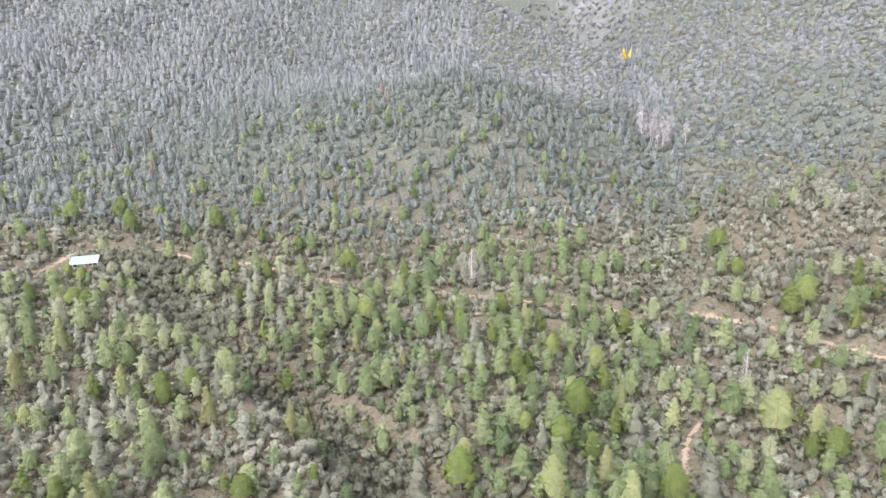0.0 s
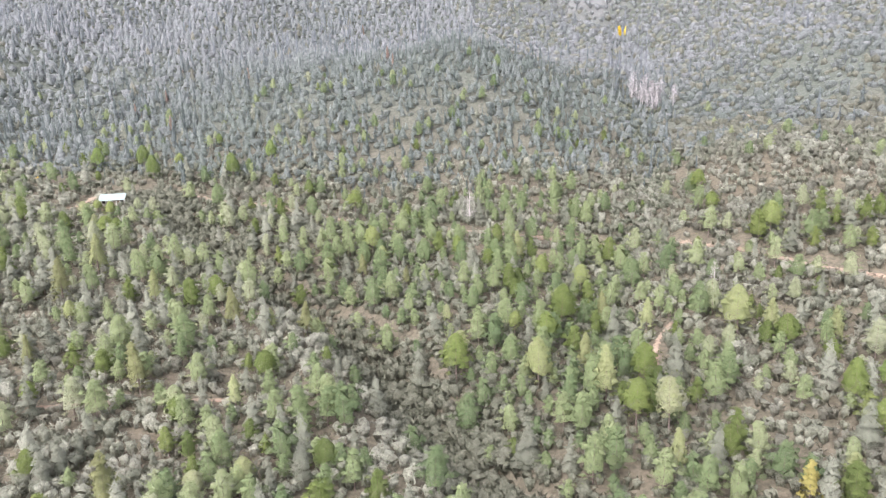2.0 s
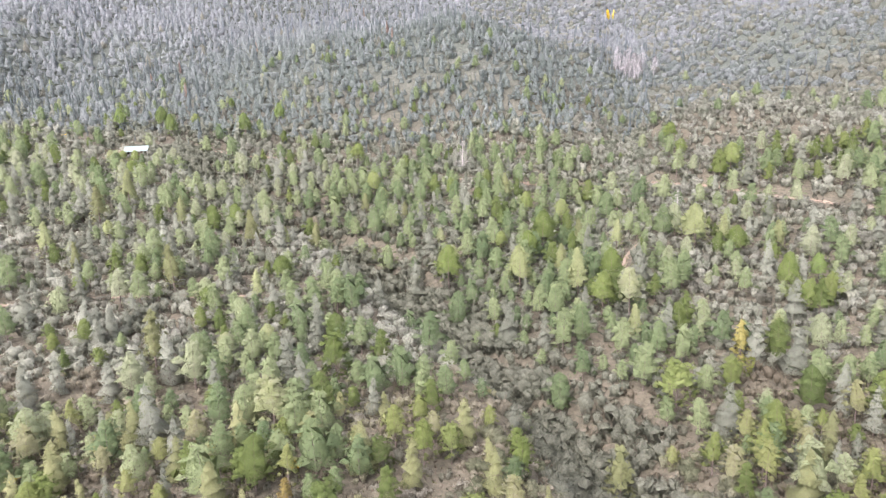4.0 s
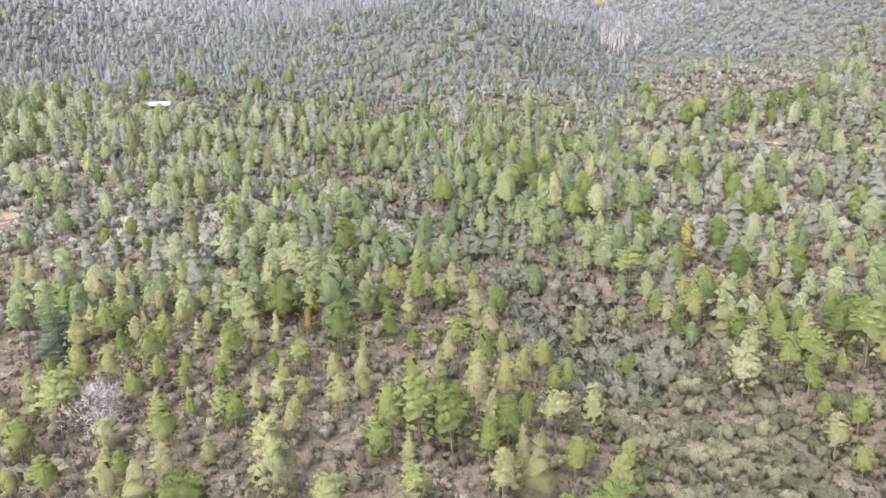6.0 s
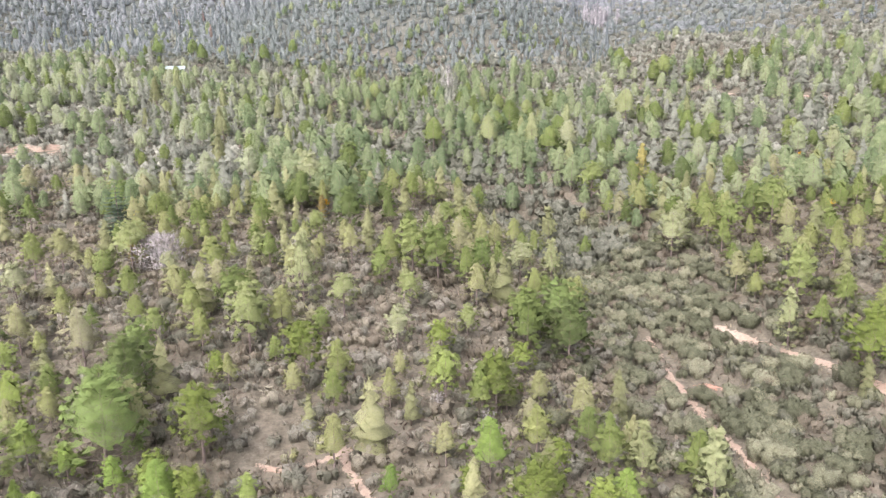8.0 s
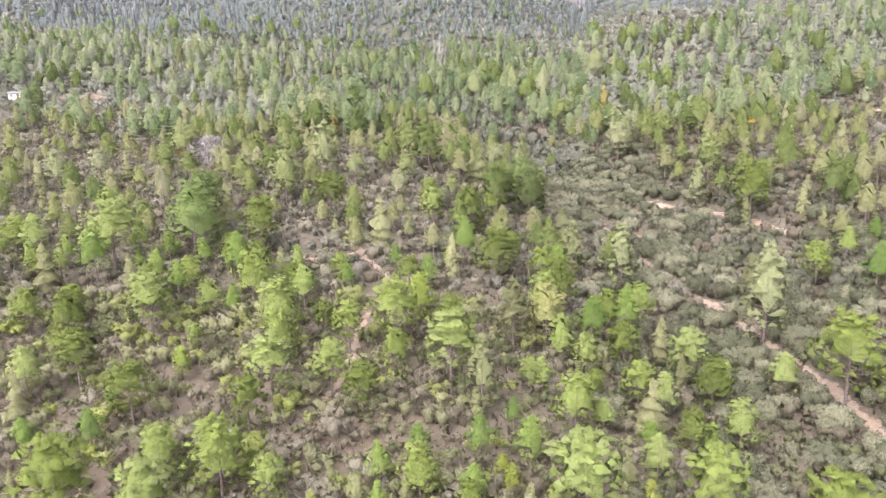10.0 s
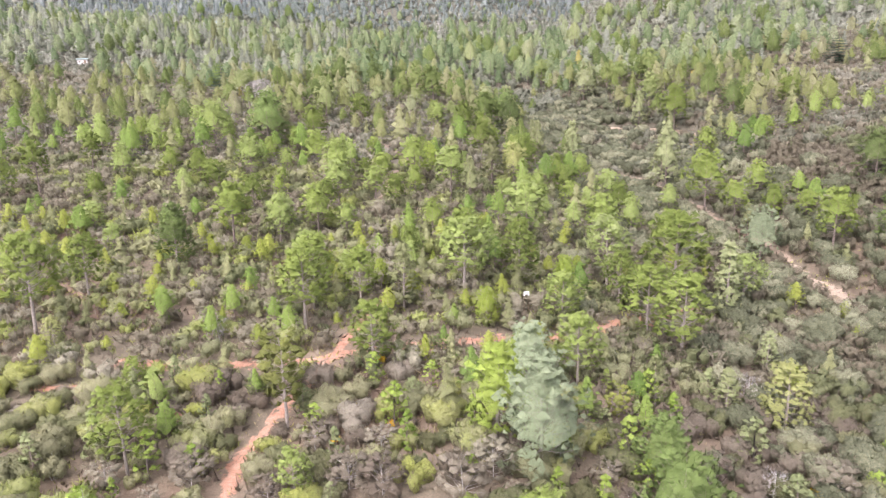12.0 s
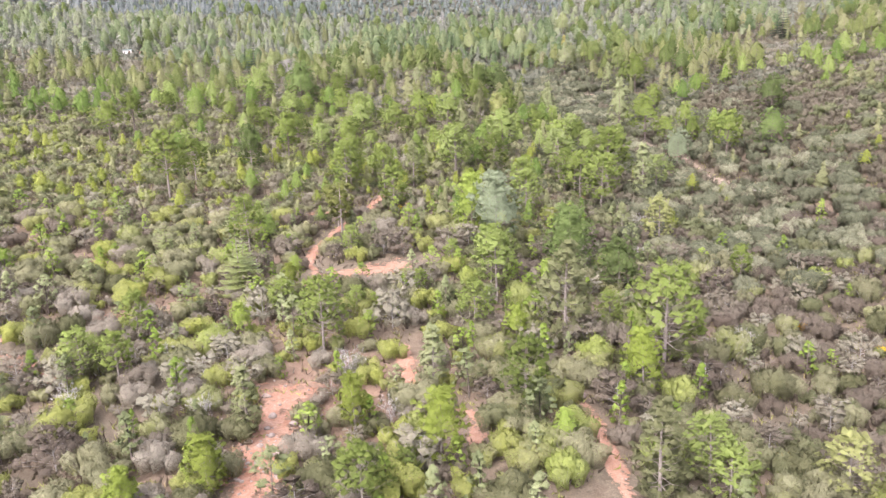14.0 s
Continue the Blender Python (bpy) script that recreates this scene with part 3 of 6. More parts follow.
def sprays(rng, centres, out, size, blades, width):
    """Tufts of narrow blades that fan out round the way out; one triangle a blade. Points, triangles, tones, own normals."""
    n = len(centres)
    d = unit(out[:, None] + rng.normal(0, 0.62, (n, blades, 3)))
    ln = size * rng.uniform(0.6, 1.25, (n, blades, 1))
    side = unit(np.cross(d, rng.normal(0, 1, (n, blades, 3))))
    c = centres[:, None] - d * ln * 0.15
    w = width * rng.uniform(0.7, 1.3, (n, blades, 1))
    v = np.stack([c + side * w * 0.5 + d * ln * 0.2, c - side * w * 0.5, c + d * ln + side * w * 0.2], 2)
    tone = np.clip(rng.uniform(0, 1, (n, 1)) * 0.7 + rng.uniform(0, 0.3, (n, blades)), 0, 1)
    own = np.repeat(d[:, :, None], 3, 2)
    nt = n * blades
    return v.reshape(-1, 3), np.arange(nt * 3).reshape(-1, 3), tone.ravel(), own.reshape(-1, 3)


def lumps(rng, centres, sizes, flat=0.7, rough=0.3, caps=False):
    """Leafy clumps: uneven eight-sided bodies, a little flattened."""
    n = len(centres)
    base = np.array([(1, 0, 0), (0, 1, 0), (-1, 0, 0), (0, -1, 0), (0, 0, 1), (0, 0, -1)], float)
    turn = rng.uniform(0, 6.28, n)
    c, s = np.cos(turn)[:, None], np.sin(turn)[:, None]
    own = np.stack([base[None, :, 0] * c - base[None, :, 1] * s, base[None, :, 0] * s + base[None, :, 1] * c, np.repeat(base[None, :, 2], n, 0)], -1)
    v = own * np.array([1, 1, flat]) * rng.uniform(1 - rough, 1 + rough, (n, 6, 1)) + rng.normal(0, 0.12, (n, 6, 3))
    v = v * sizes[:, None, None] + centres[:, None]
    f = np.array([(0, 1, 4), (1, 2, 4), (2, 3, 4), (3, 0, 4), (1, 0, 5), (2, 1, 5), (3, 2, 5), (0, 3, 5)])
    if caps:  # only the upper shell, for small plants in thick growth
        f = f[:4]
    tone = np.repeat(rng.uniform(0.1, 0.9, (n, 1)), len(f), 1) + rng.uniform(-0.1, 0.1, (n, len(f)))
    return v.reshape(-1, 3), (f[None] + 6 * np.arange(n)[:, None, None]).reshape(-1, 3), np.clip(tone, 0, 1).ravel(), own.reshape(-1, 3)


def leafage(bits, centre, spread_, share):
    """Several leafy arrays as one, with normals that round the whole plant, and faces turned outwards."""
    v, f = merged([(b_[0], b_[1]) for b_ in bits])
    whole = unit((v - np.array(centre)) / np.array(spread_) ** 2)
    nrm = unit(whole * share + np.concatenate([b_[3] for b_ in bits]) * (1 - share))
    tri = v[f]
    face = np.cross(tri[:, 1] - tri[:, 0], tri[:, 2] - tri[:, 0])
    wrong = (face * nrm[f].sum(1)).sum(1) < 0
    f = np.where(wrong[:, None], f[:, ::-1], f)
    return v, f, np.concatenate([b_[2] for b_ in bits]), nrm


def tree_shape(seed, height, radius, bare, form, levels, arms, tufts, size, blades, width, limb_sides=3, stem_sides=6, clumps=1, clump=0.5, segs=6):
    """Trunk with limbs, and a crown of clumps and sprays along the limbs. form: dome, cone, tier, flat, column."""
    rng = np.random.default_rng(seed)
    lean = rng.normal(0, 0.02, 2) * height
    zs = np.linspace(0, 1, segs)
    bend = np.stack([lean[0] * zs**1.5 + 0.05 * np.sin(zs * 4 + seed), lean[1] * zs**1.5, zs * height * 0.97], 1)
    bend[0, 2] = -0.35
    stem = [tube(bend, height * (0.019 * (1 - zs) ** 0.8 + 0.0025), stem_sides)]
    cen, outs, lump_at, lump_size = [], [], [], []
    for i in range(levels):
        u = (i + rng.uniform(0.2, 0.8)) / levels
        z = height * (bare + (0.93 - bare) * u)
        prof = {"dome": (1 - u**2.4) ** 0.6 * (0.70 + 0.30 * min(1, u * 3 + 0.25)) + 0.06, "cone": (1 - u) ** 0.75 * 0.95 + 0.06, "tier": (1 - u) ** 0.9 + 0.05,
                "flat": 0.35 + 0.65 * u if u < 0.85 else 0.8, "column": (1 - u**3) ** 0.7 * 0.85 + 0.08}[form]
        axis = np.array([np.interp(z / height, zs, bend[:, 0]), np.interp(z / height, zs, bend[:, 1]), z])
        turn = rng.uniform(0, 6.28)
        n_arms = max(2, int(round(arms * (0.55 + 0.45 * prof))))
        for j in range(n_arms):
            az = turn + j * 2 * np.pi / n_arms + rng.normal(0, 0.3)
            if form != "tier":
                axis = np.array([axis[0], axis[1], z + rng.uniform(-0.55, 0.55) * height * (0.93 - bare) / levels])
            ln = radius * prof * rng.uniform(0.62, 1.15)
            rise = {"dome": 0.20 + 0.45 * u, "cone": 0.10 + 0.4 * u, "tier": -0.12 + 0.3 * u, "flat": 0.35 - 0.2 * u, "column": 0.35 + 0.4 * u}[form] + rng.normal(0, 0.08)
            d = np.array([np.cos(az), np.sin(az), rise])
            if limb_sides:
                stem.append(tube([axis - d * 0.05, axis + d * ln * 0.85], [height * 0.005 * (1.2 - u), 0.01], limb_sides))
            for c_ in range(clumps):
                w_ = 0.80 if c_ == 0 else rng.uniform(0.35, 0.75)
                lump_at.append(axis + d * ln * w_ + rng.normal(0, 0.06, 3) * ln)
                lump_size.append(clump * (0.62 + 0.5 * prof) * rng.uniform(0.75, 1.2))
            k = max(1, int(round(tufts * (0.35 + 0.65 * prof)))) if tufts else 0
            along = rng.uniform(0.4 if form != "tier" else 0.15, 1.05, k) ** 0.8
            wide = ln * (0.20 if form == "tier" else 0.22)
            c = axis + d * ln * along[:, None] + rng.normal(0, 1, (k, 3)) * np.array([wide, wide, 0.08 * ln + (0.02 if form == "tier" else 0.12)])
            cen.append(c)
            o = d * 0.75 + np.array([0, 0, 0.6 if form != "tier" else 0.15])
            outs.append(np.repeat(o[None] / np.linalg.norm(o), k, 0))
    top = np.array([bend[-1, 0], bend[-1, 1], height * 0.95])
    kt = max(2, tufts // 2)
    cen.append(top + rng.normal(0, 1, (kt, 3)) * np.array([0.12, 0.12, 0.2]) * height / 8)
    outs.append(np.repeat(np.array([[0, 0, 1.0]]), kt, 0))
    bits = [sprays(rng, np.concatenate(cen), np.concatenate(outs), size, blades, width)]
    if clumps:
        bits.append(lumps(rng, np.array(lump_at + [top]), np.array(lump_size + [clump * 0.6]), 0.45 if form == "tier" else 0.78))
    tall = height * (1 - bare)
    return merged(stem), leafage(bits, (0, 0, height * bare + tall * 0.30), (radius, radius, tall * (0.55 if form != "tier" else 0.8)), 0.6 if form != "tier" else 0.35)


def crown_profile(form, u):
    """Half width of a crown, 0 to 1, at the share u of its height."""
    if form == "cone":
        return min(1.0, 0.72 + 1.4 * u) * (1 - u) ** 0.72 + 0.03
    low = 0.62 + 0.38 * math.sin(min(1.0, u / 0.28) * math.pi / 2)
    return low * max(0.0, 1 - (max(0.0, u - 0.28) / 0.72) ** 1.75) ** 0.62 + 0.02


def pine_shape(seed, height, radius, bare, form, boughs, tufts, blades, size, width, around, rings, limbs=0, stem_sides=4, low=0.30, lump=0.3, inset=0.78):
    """A pine: bare stem, a soft close dome of needles above, looser boughs below it through which the stem shows."""
    rng = np.random.default_rng(seed)
    lean = rng.normal(0, 0.02, 2) * height
    zs = np.linspace(0, 1, 5)
    bend = np.stack([lean[0] * zs**1.5, lean[1] * zs**1.5 + 0.06 * np.sin(zs * 4 + seed), zs * height * 0.95], 1)
    bend[0, 2] = -0.35
    stem = [tube(bend, height * (0.017 * (1 - zs) ** 0.8 + 0.003), stem_sides)]
    tall = height * (1 - bare)
    skew = rng.uniform(0, 6.28, 3)

    def wall(az, u, inset=1.0):
        bump = 1 + 0.10 * math.sin(3 * az + skew[0] + 4 * u) + 0.09 * math.sin(5 * az - 9 * u + skew[1]) + 0.06 * math.sin(2 * az + skew[2])
        r = radius * crown_profile(form, u) * bump * inset
        z = height * bare + tall * u
        return np.array([np.interp(z / height, zs, bend[:, 0]) + r * math.cos(az), np.interp(z / height, zs, bend[:, 1]) + r * math.sin(az), z])

    bits = []
    v, own = [wall(0, 1.0) - np.array([0, 0, 0.02 * tall])], [(0, 0, 1.0)]
    for i in range(rings):
        u = low + (0.97 - low) * (1 - ((i + 0.6) / (rings - 0.4)) ** 1.25)
        for k in range(around):
            az = (k + 0.5 * (i % 2) + rng.uniform(-0.2, 0.2)) * 2 * math.pi / around
            uu = min(0.985, max(0.0, u + rng.normal(0, 0.022) + (rng.normal(0, 0.07) if i == rings - 1 else 0)))
            v.append(wall(az, uu, inset * rng.uniform(0.78, 1.16)))
            own.append((math.cos(az), math.sin(az), 0.35 + u))
    f = [(0, 1 + k, 1 + (k + 1) % around) for k in range(around)]
    for i in range(rings - 1):
        for k in range(around):
            a_, b_ = 1 + i * around + k, 1 + i * around + (k + 1) % around
            f += [(a_, a_ + around, b_ + around), (a_, b_ + around, b_)]
    f = np.array(f)
    bits.append((np.array(v), f, np.clip(0.45 + rng.uniform(-0.12, 0.12, len(f)), 0, 1), unit(np.array(own))))
    cen, outs, lump_at = [], [], []
    for i in range(boughs):
        u = ((i + rng.uniform(0, 1)) / boughs) ** 0.85 * 0.99
        az = i * 2.399 + rng.normal(0, 0.25)
        tip = wall(az, u, rng.uniform(0.72, 1.06))
        o = unit(np.array([math.cos(az), math.sin(az), 0.15 + 1.1 * u]))
        lump_at.append(tip - o * 0.12 * radius)
        spread_ = (0.045 if u > low else 0.06) * radius / 0.3 * np.array([1, 1, 0.7])
        k = max(1, int(round(tufts * (1.0 if u > low else 0.7))))
        cen.append(tip + rng.normal(0, 1, (k, 3)) * spread_ * 2.2 - o * rng.uniform(0, 0.5, (k, 1)) * radius * 0.25)
        outs.append(np.repeat(o[None], k, 0))
    for i in range(limbs):
        u = 0.02 + 0.75 * (i + 0.5) / limbs
        az = i * 2.399 + rng.normal(0, 0.3)
        end = wall(az, u, 0.85)
        foot = np.array([np.interp(end[2] / height, zs, bend[:, 0]), np.interp(end[2] / height, zs, bend[:, 1]), end[2] - 0.12 * radius])
        stem.append(tube([foot, (foot + end) / 2 + np.array([0, 0, 0.05 * radius]), end], [height * 0.006 * (1.1 - u), height * 0.004 * (1.1 - u), 0.008], 3))
    at = np.array(lump_at)
    high = (at[:, 2] / height - bare) / (1 - bare)
    bits.append(lumps(rng, at, lump * rng.uniform(0.55, 1.35, len(at)) * np.where(high > low, 1.0, 0.75) * (1.1 - 0.45 * high**2), 0.8, 0.38, True))
    bits.append(sprays(rng, np.concatenate(cen), np.concatenate(outs), size, blades, width))
    return merged(stem), leafage(bits, (0, 0, height * bare + tall * 0.25), (radius, radius, tall * 0.6), 0.7)


def airy_pine(seed, height, radius, bare, form, limbs, tufts, blades, size, width, heart_share=0.95, stem_sides=7, limb_sides=3, full=0.0):
    """A pine seen from near: every limb rises from the stem, forks into twigs and ends in tufts of needles, with air between the limbs."""
    rng = np.random.default_rng(seed)
    lean = rng.normal(0, 0.025, 2) * height
    zs = np.linspace(0, 1, max(3, stem_sides))
    bend = np.stack([lean[0] * zs**1.5 + 0.05 * np.sin(zs * 5 + seed), lean[1] * zs**1.5, zs * height * 0.97], 1)
    bend[0, 2] = -0.35
    stem = [tube(bend, height * (0.0165 * (1 - zs) ** 0.75 + 0.003), stem_sides)]
    cen, outs, heart, heart_size = [], [], [], []
    for i in range(limbs):
        u = ((i + rng.uniform(0.1, 0.9)) / limbs) ** 0.9
        z = height * (bare + (0.95 - bare) * u)
        foot = np.array([np.interp(z / height, zs, bend[:, 0]), np.interp(z / height, zs, bend[:, 1]), z])
        az = i * 2.399 + rng.normal(0, 0.35)
        ln = radius * crown_profile(form, min(1.0, u * 0.98)) * rng.uniform(0.55 + 0.27 * full, 1.12 - 0.06 * full) + 0.03 * height
        rise = 0.12 + 0.8 * u + rng.normal(0, 0.16)
        d = unit(np.array([math.cos(az), math.sin(az), rise]))
        mid, tip = foot + d * ln * 0.5 - np.array([0, 0, 0.05 * ln]), foot + d * ln + np.array([0, 0, 0.10 * ln])
        if limb_sides:
            stem.append(tube([foot, mid, tip], [height * 0.0055 * (1.15 - u), height * 0.0035 * (1.15 - u), 0.008], limb_sides))
        k = max(3, int(round(tufts * (0.45 + 0.55 * ln / radius))))
        along = 1 - rng.uniform(0, 1, k) ** 1.6 * (0.5 if u < 0.7 else 0.8)
        wide = ln * 0.24 * np.sqrt(along)[:, None] * rng.normal(0, 1, (k, 2))
        side = unit(np.cross(d, np.array([0, 0, 1.0])))
        c = foot + d * (ln * along)[:, None] + wide[:, :1] * side + np.array([0, 0, 1.0]) * (wide[:, 1:] * 0.55 - 0.02 * ln)
        cen.append(c)
        outs.append(unit(d * 0.6 + side * np.sign(wide[:, :1]) * 0.35 + np.array([0, 0, 0.55 + 0.4 * u])))
        heart.append(c[: max(2, k // 2)])
        heart_size.append(rng.uniform(0.6, 1.15, max(2, k // 2)) * size * heart_share)
    top = np.array([bend[-1, 0], bend[-1, 1], height * 0.96])
    cen.append(top + rng.normal(0, 1, (tufts, 3)) * np.array([0.02, 0.02, 0.025]) * height)
    outs.append(np.repeat(np.array([[0, 0, 1.0]]), tufts, 0))
    bits = [lumps(rng, np.concatenate(heart), np.concatenate(heart_size), 0.95, 0.4, True), sprays(rng, np.concatenate(cen), np.concatenate(outs), size, blades, width)]
    tall = height * (1 - bare)
    if full > 0.5:  # the close heart of the crown, deep behind the tufts
        around, rings = 8, 4
        v, own = [top - np.array([0, 0, 0.04 * tall])], [(0, 0, 1.0)]
        for i in range(rings):
            u = 0.40 + 0.54 * (1 - ((i + 0.6) / (rings - 0.4)) ** 1.2)
            for k in range(around):
                az = (k + 0.5 * (i % 2)) * 2 * math.pi / around
                r_ = radius * crown_profile(form, u) * rng.uniform(0.42, 0.84)
                z = height * bare + tall * (u + rng.normal(0, 0.025 if i < rings - 1 else 0.08))
                v.append((np.interp(z / height, zs, bend[:, 0]) + r_ * math.cos(az), np.interp(z / height, zs, bend[:, 1]) + r_ * math.sin(az), z))
                own.append((math.cos(az), math.sin(az), 0.3 + u))
        f = [(0, 1 + k, 1 + (k + 1) % around) for k in range(around)]
        for i in range(rings - 1):
            for k in range(around):
                a_, b_ = 1 + i * around + k, 1 + i * around + (k + 1) % around
                f += [(a_, a_ + around, b_ + around), (a_, b_ + around, b_)]
        bits.append((np.array(v), np.array(f), np.clip(0.4 + rng.uniform(-0.15, 0.15, len(f)), 0, 1), unit(np.array(own))))
    return merged(stem), leafage(bits, (0, 0, height * bare + tall * 0.25), (radius, radius, tall * 0.6), 0.64 + 0.18 * full)


def fir_shape(seed, height, radius, tiers, arms, sides=6):
    """A young fir: whorls of flat drooping boughs, each a feather of side twigs round a thin limb."""
    rng = np.random.default_rng(seed)
    stem = [tube([(0, 0, -0.3), (0, 0, height * 0.5), (0, 0, height * 0.98)], [0.016 * height, 0.01 * height, 0.01], sides)]
    V, F, T, N, n = [], [], [], [], 0
    for i in range(tiers):
        u = (i + 0.5) / tiers
        z, reach = height * (0.06 + 0.92 * u), radius * ((1 - u) ** 0.85 + 0.04)
        for j in range(max(4, int(arms * (1 - 0.5 * u)))):
            az = i * 1.1 + j * 2 * math.pi / max(4, int(arms * (1 - 0.5 * u))) + rng.normal(0, 0.14)
            ln, droop = reach * rng.uniform(0.8, 1.15), rng.uniform(0.12, 0.26)
            d, side = np.array([math.cos(az), math.sin(az), 0]), np.array([-math.sin(az), math.cos(az), 0])
            spine = [np.array([0, 0, z]) + d * ln * w + np.array([0, 0, ln * (0.10 * w - droop * math.sin(w * 2.2))]) for w in (0.1, 0.45, 0.78, 1.0)]
            wide = (0.10, 0.30, 0.22, 0.02)
            v = [p + side * ln * q * k + np.array([0, 0, -0.05 * ln * abs(k)]) for p, q in zip(spine, wide) for k in (-1, 0, 1)]
            for a_ in range(3):
                for b_ in range(2):
                    o = n + a_ * 3 + b_
                    F += [(o, o + 1, o + 4), (o, o + 4, o + 3)]
                    T += [0.25 + 0.3 * a_ + rng.uniform(-0.1, 0.1)] * 2
            V += v
            N += [unit(np.array([d[0] * 0.35, d[1] * 0.35, 0.9]) + side * 0.2 * k) for _ in spine for k in (-1, 0, 1)]
            n += 12
    V, F, N = np.array(V), np.array(F), np.array(N)
    tri = V[F]
    wrong = np.cross(tri[:, 1] - tri[:, 0], tri[:, 2] - tri[:, 0])[:, 2] < 0
    return merged(stem), (V, np.where(wrong[:, None], F[:, ::-1], F), np.clip(np.array(T), 0, 1), N)


def spire_shape(seed, height, radius, tiers, sides, foot=0.08):
    """A far conifer: ragged skirts of boughs, one above another, round a stem."""
    rng = np.random.default_rng(seed)
    bits = []
    for k in range(tiers):
        z0, z1 = height * (foot + (0.88 - foot) * k / tiers), height * min(1.0, foot + (0.88 - foot) * (k + 1.75) / tiers)
        az = np.arange(sides) * 2 * np.pi / sides + rng.uniform(0, 6.28)
        wide = 1 - 0.8 * k / tiers
        r_ = radius * wide * rng.uniform(0.6, 1.3, sides)
        ring = np.stack([r_ * np.cos(az), r_ * np.sin(az), z0 + rng.uniform(-0.09, 0.09, sides) * height], 1)
        tip = [(rng.normal(0, 0.1), rng.normal(0, 0.1), z1)]
        v = np.concatenate([ring, tip])
        f = [(i, (i + 1) % sides, sides) for i in range(sides)]
        f = np.array(f)
        own = unit(v * np.array([1, 1, 0]) + np.array([0, 0, 0.35 * radius]))
        bits.append((v, f, np.clip(rng.uniform(0.25, 0.75) + rng.uniform(-0.15, 0.15, len(f)), 0, 1), own))
    return tube([(0, 0, -0.4), (0, 0, height * 0.5)], [0.02 * height, 0.01 * height], 3), leafage(bits, (0, 0, height * 0.25), (radius, radius, height * 0.45), 0.5)


def wispy_shape(seed, height, radius, tiers, sides, tufts):
    """A slender pine with drooping needles: ragged skirts round the stem, and loose sprays that stand out from them."""
    stem, (v, f, t, n) = spire_shape(seed, height, radius * 0.8, tiers, sides, foot=0.12)
    rng = np.random.default_rng(seed + 7)
    u = rng.uniform(0, 1, tufts) ** 1.3
    az = rng.uniform(0, 6.28, tufts)
    r = radius * (1 - u) ** 0.8 * rng.uniform(0.6, 1.05, tufts)
    at = np.stack([r * np.cos(az), r * np.sin(az), height * (0.12 + 0.84 * u)], 1)
    out = unit(np.stack([np.cos(az), np.sin(az), 0.5 * u - 0.15], 1))
    loose = sprays(rng, at, out, 0.1 * height, 2, 0.024 * height)
    return stem, leafage([(v, f, t, n), loose], (0, 0, height * 0.2), (radius, radius, height * 0.5), 0.5)


def dome_lump(rng, centre, radius, around, rings):
    """An uneven leafy dome that comes down to the ground."""
    v, f = [(0, 0, 1.0)], []
    for r_ in range(rings):
        th = 0.55 + 1.45 * (r_ + 0.35 * (rings < 3)) / max(1, rings - 1)
        for k in range(around):
            az = (k + 0.5 * (r_ % 2)) * 2 * np.pi / around
            v.append((np.sin(th) * np.cos(az), np.sin(th) * np.sin(az), np.cos(th)))
    for k in range(around):
        f.append((0, 1 + k, 1 + (k + 1) % around))
    for r_ in range(rings - 1):
        for k in range(around):
            a_, b_ = 1 + r_ * around + k, 1 + r_ * around + (k + 1) % around
            f += [(a_, a_ + around, b_ + around), (a_, b_ + around, b_)]
    own = np.array(v)
    v = own * rng.uniform(0.66, 1.3, (len(v), 1)) * radius + centre
    f = np.array(f)
    return v, f, np.clip(rng.uniform(0.15, 0.85) + rng.uniform(-0.15, 0.15, len(f)), 0, 1), own


def shrub_shape(seed, radius, height, lobes, leaves, leaf, around=7, rings=3, core=1.0):
    """A low plant of several rounded leafy lobes with loose sprays, on a few stems."""
    rng = np.random.default_rng(seed)
    bits, stems = [], []
    turn = rng.uniform(0, 6.28)
    for i in range(lobes):
        az, rr = turn + i * 2.4, radius * 0.70 * math.sqrt((i + 0.15) / lobes)
        lr = radius * rng.uniform(0.36, 0.54) * (0.72 if lobes > 9 else 1.0) * (1.18 if lobes < 4 else 1.0)
        c = np.array([rr * math.cos(az), rr * math.sin(az), (height - lr) * rng.uniform(0.55, 1.0) * (1 - 0.5 * (rr / radius) ** 2)])
        bits.append(dome_lump(rng, c, lr * core, around, rings))
        n = leaves // lobes // 3
        if not n:
            continue
        d = rng.normal(0, 1, (n, 3))
        d[:, 2] = np.abs(d[:, 2]) * 1.1 - 0.2
        d = unit(d)
        bits.append(sprays(rng, c + d * lr * rng.uniform(0.8, 1.0, (n, 1)), unit(d + np.array([0, 0, 0.35])), leaf, 3, leaf * 0.36))
        if leaves > 200:
            stems.append(tube([(c[0] * 0.15, c[1] * 0.15, -0.2), (c[0] * 0.6, c[1] * 0.6, c[2] * 0.55), tuple(c)], [0.05, 0.035, 0.012], 3))
    return (merged(stems) if stems else None), leafage(bits, (0, 0, -0.2 * height), (radius, radius, height), 0.36)


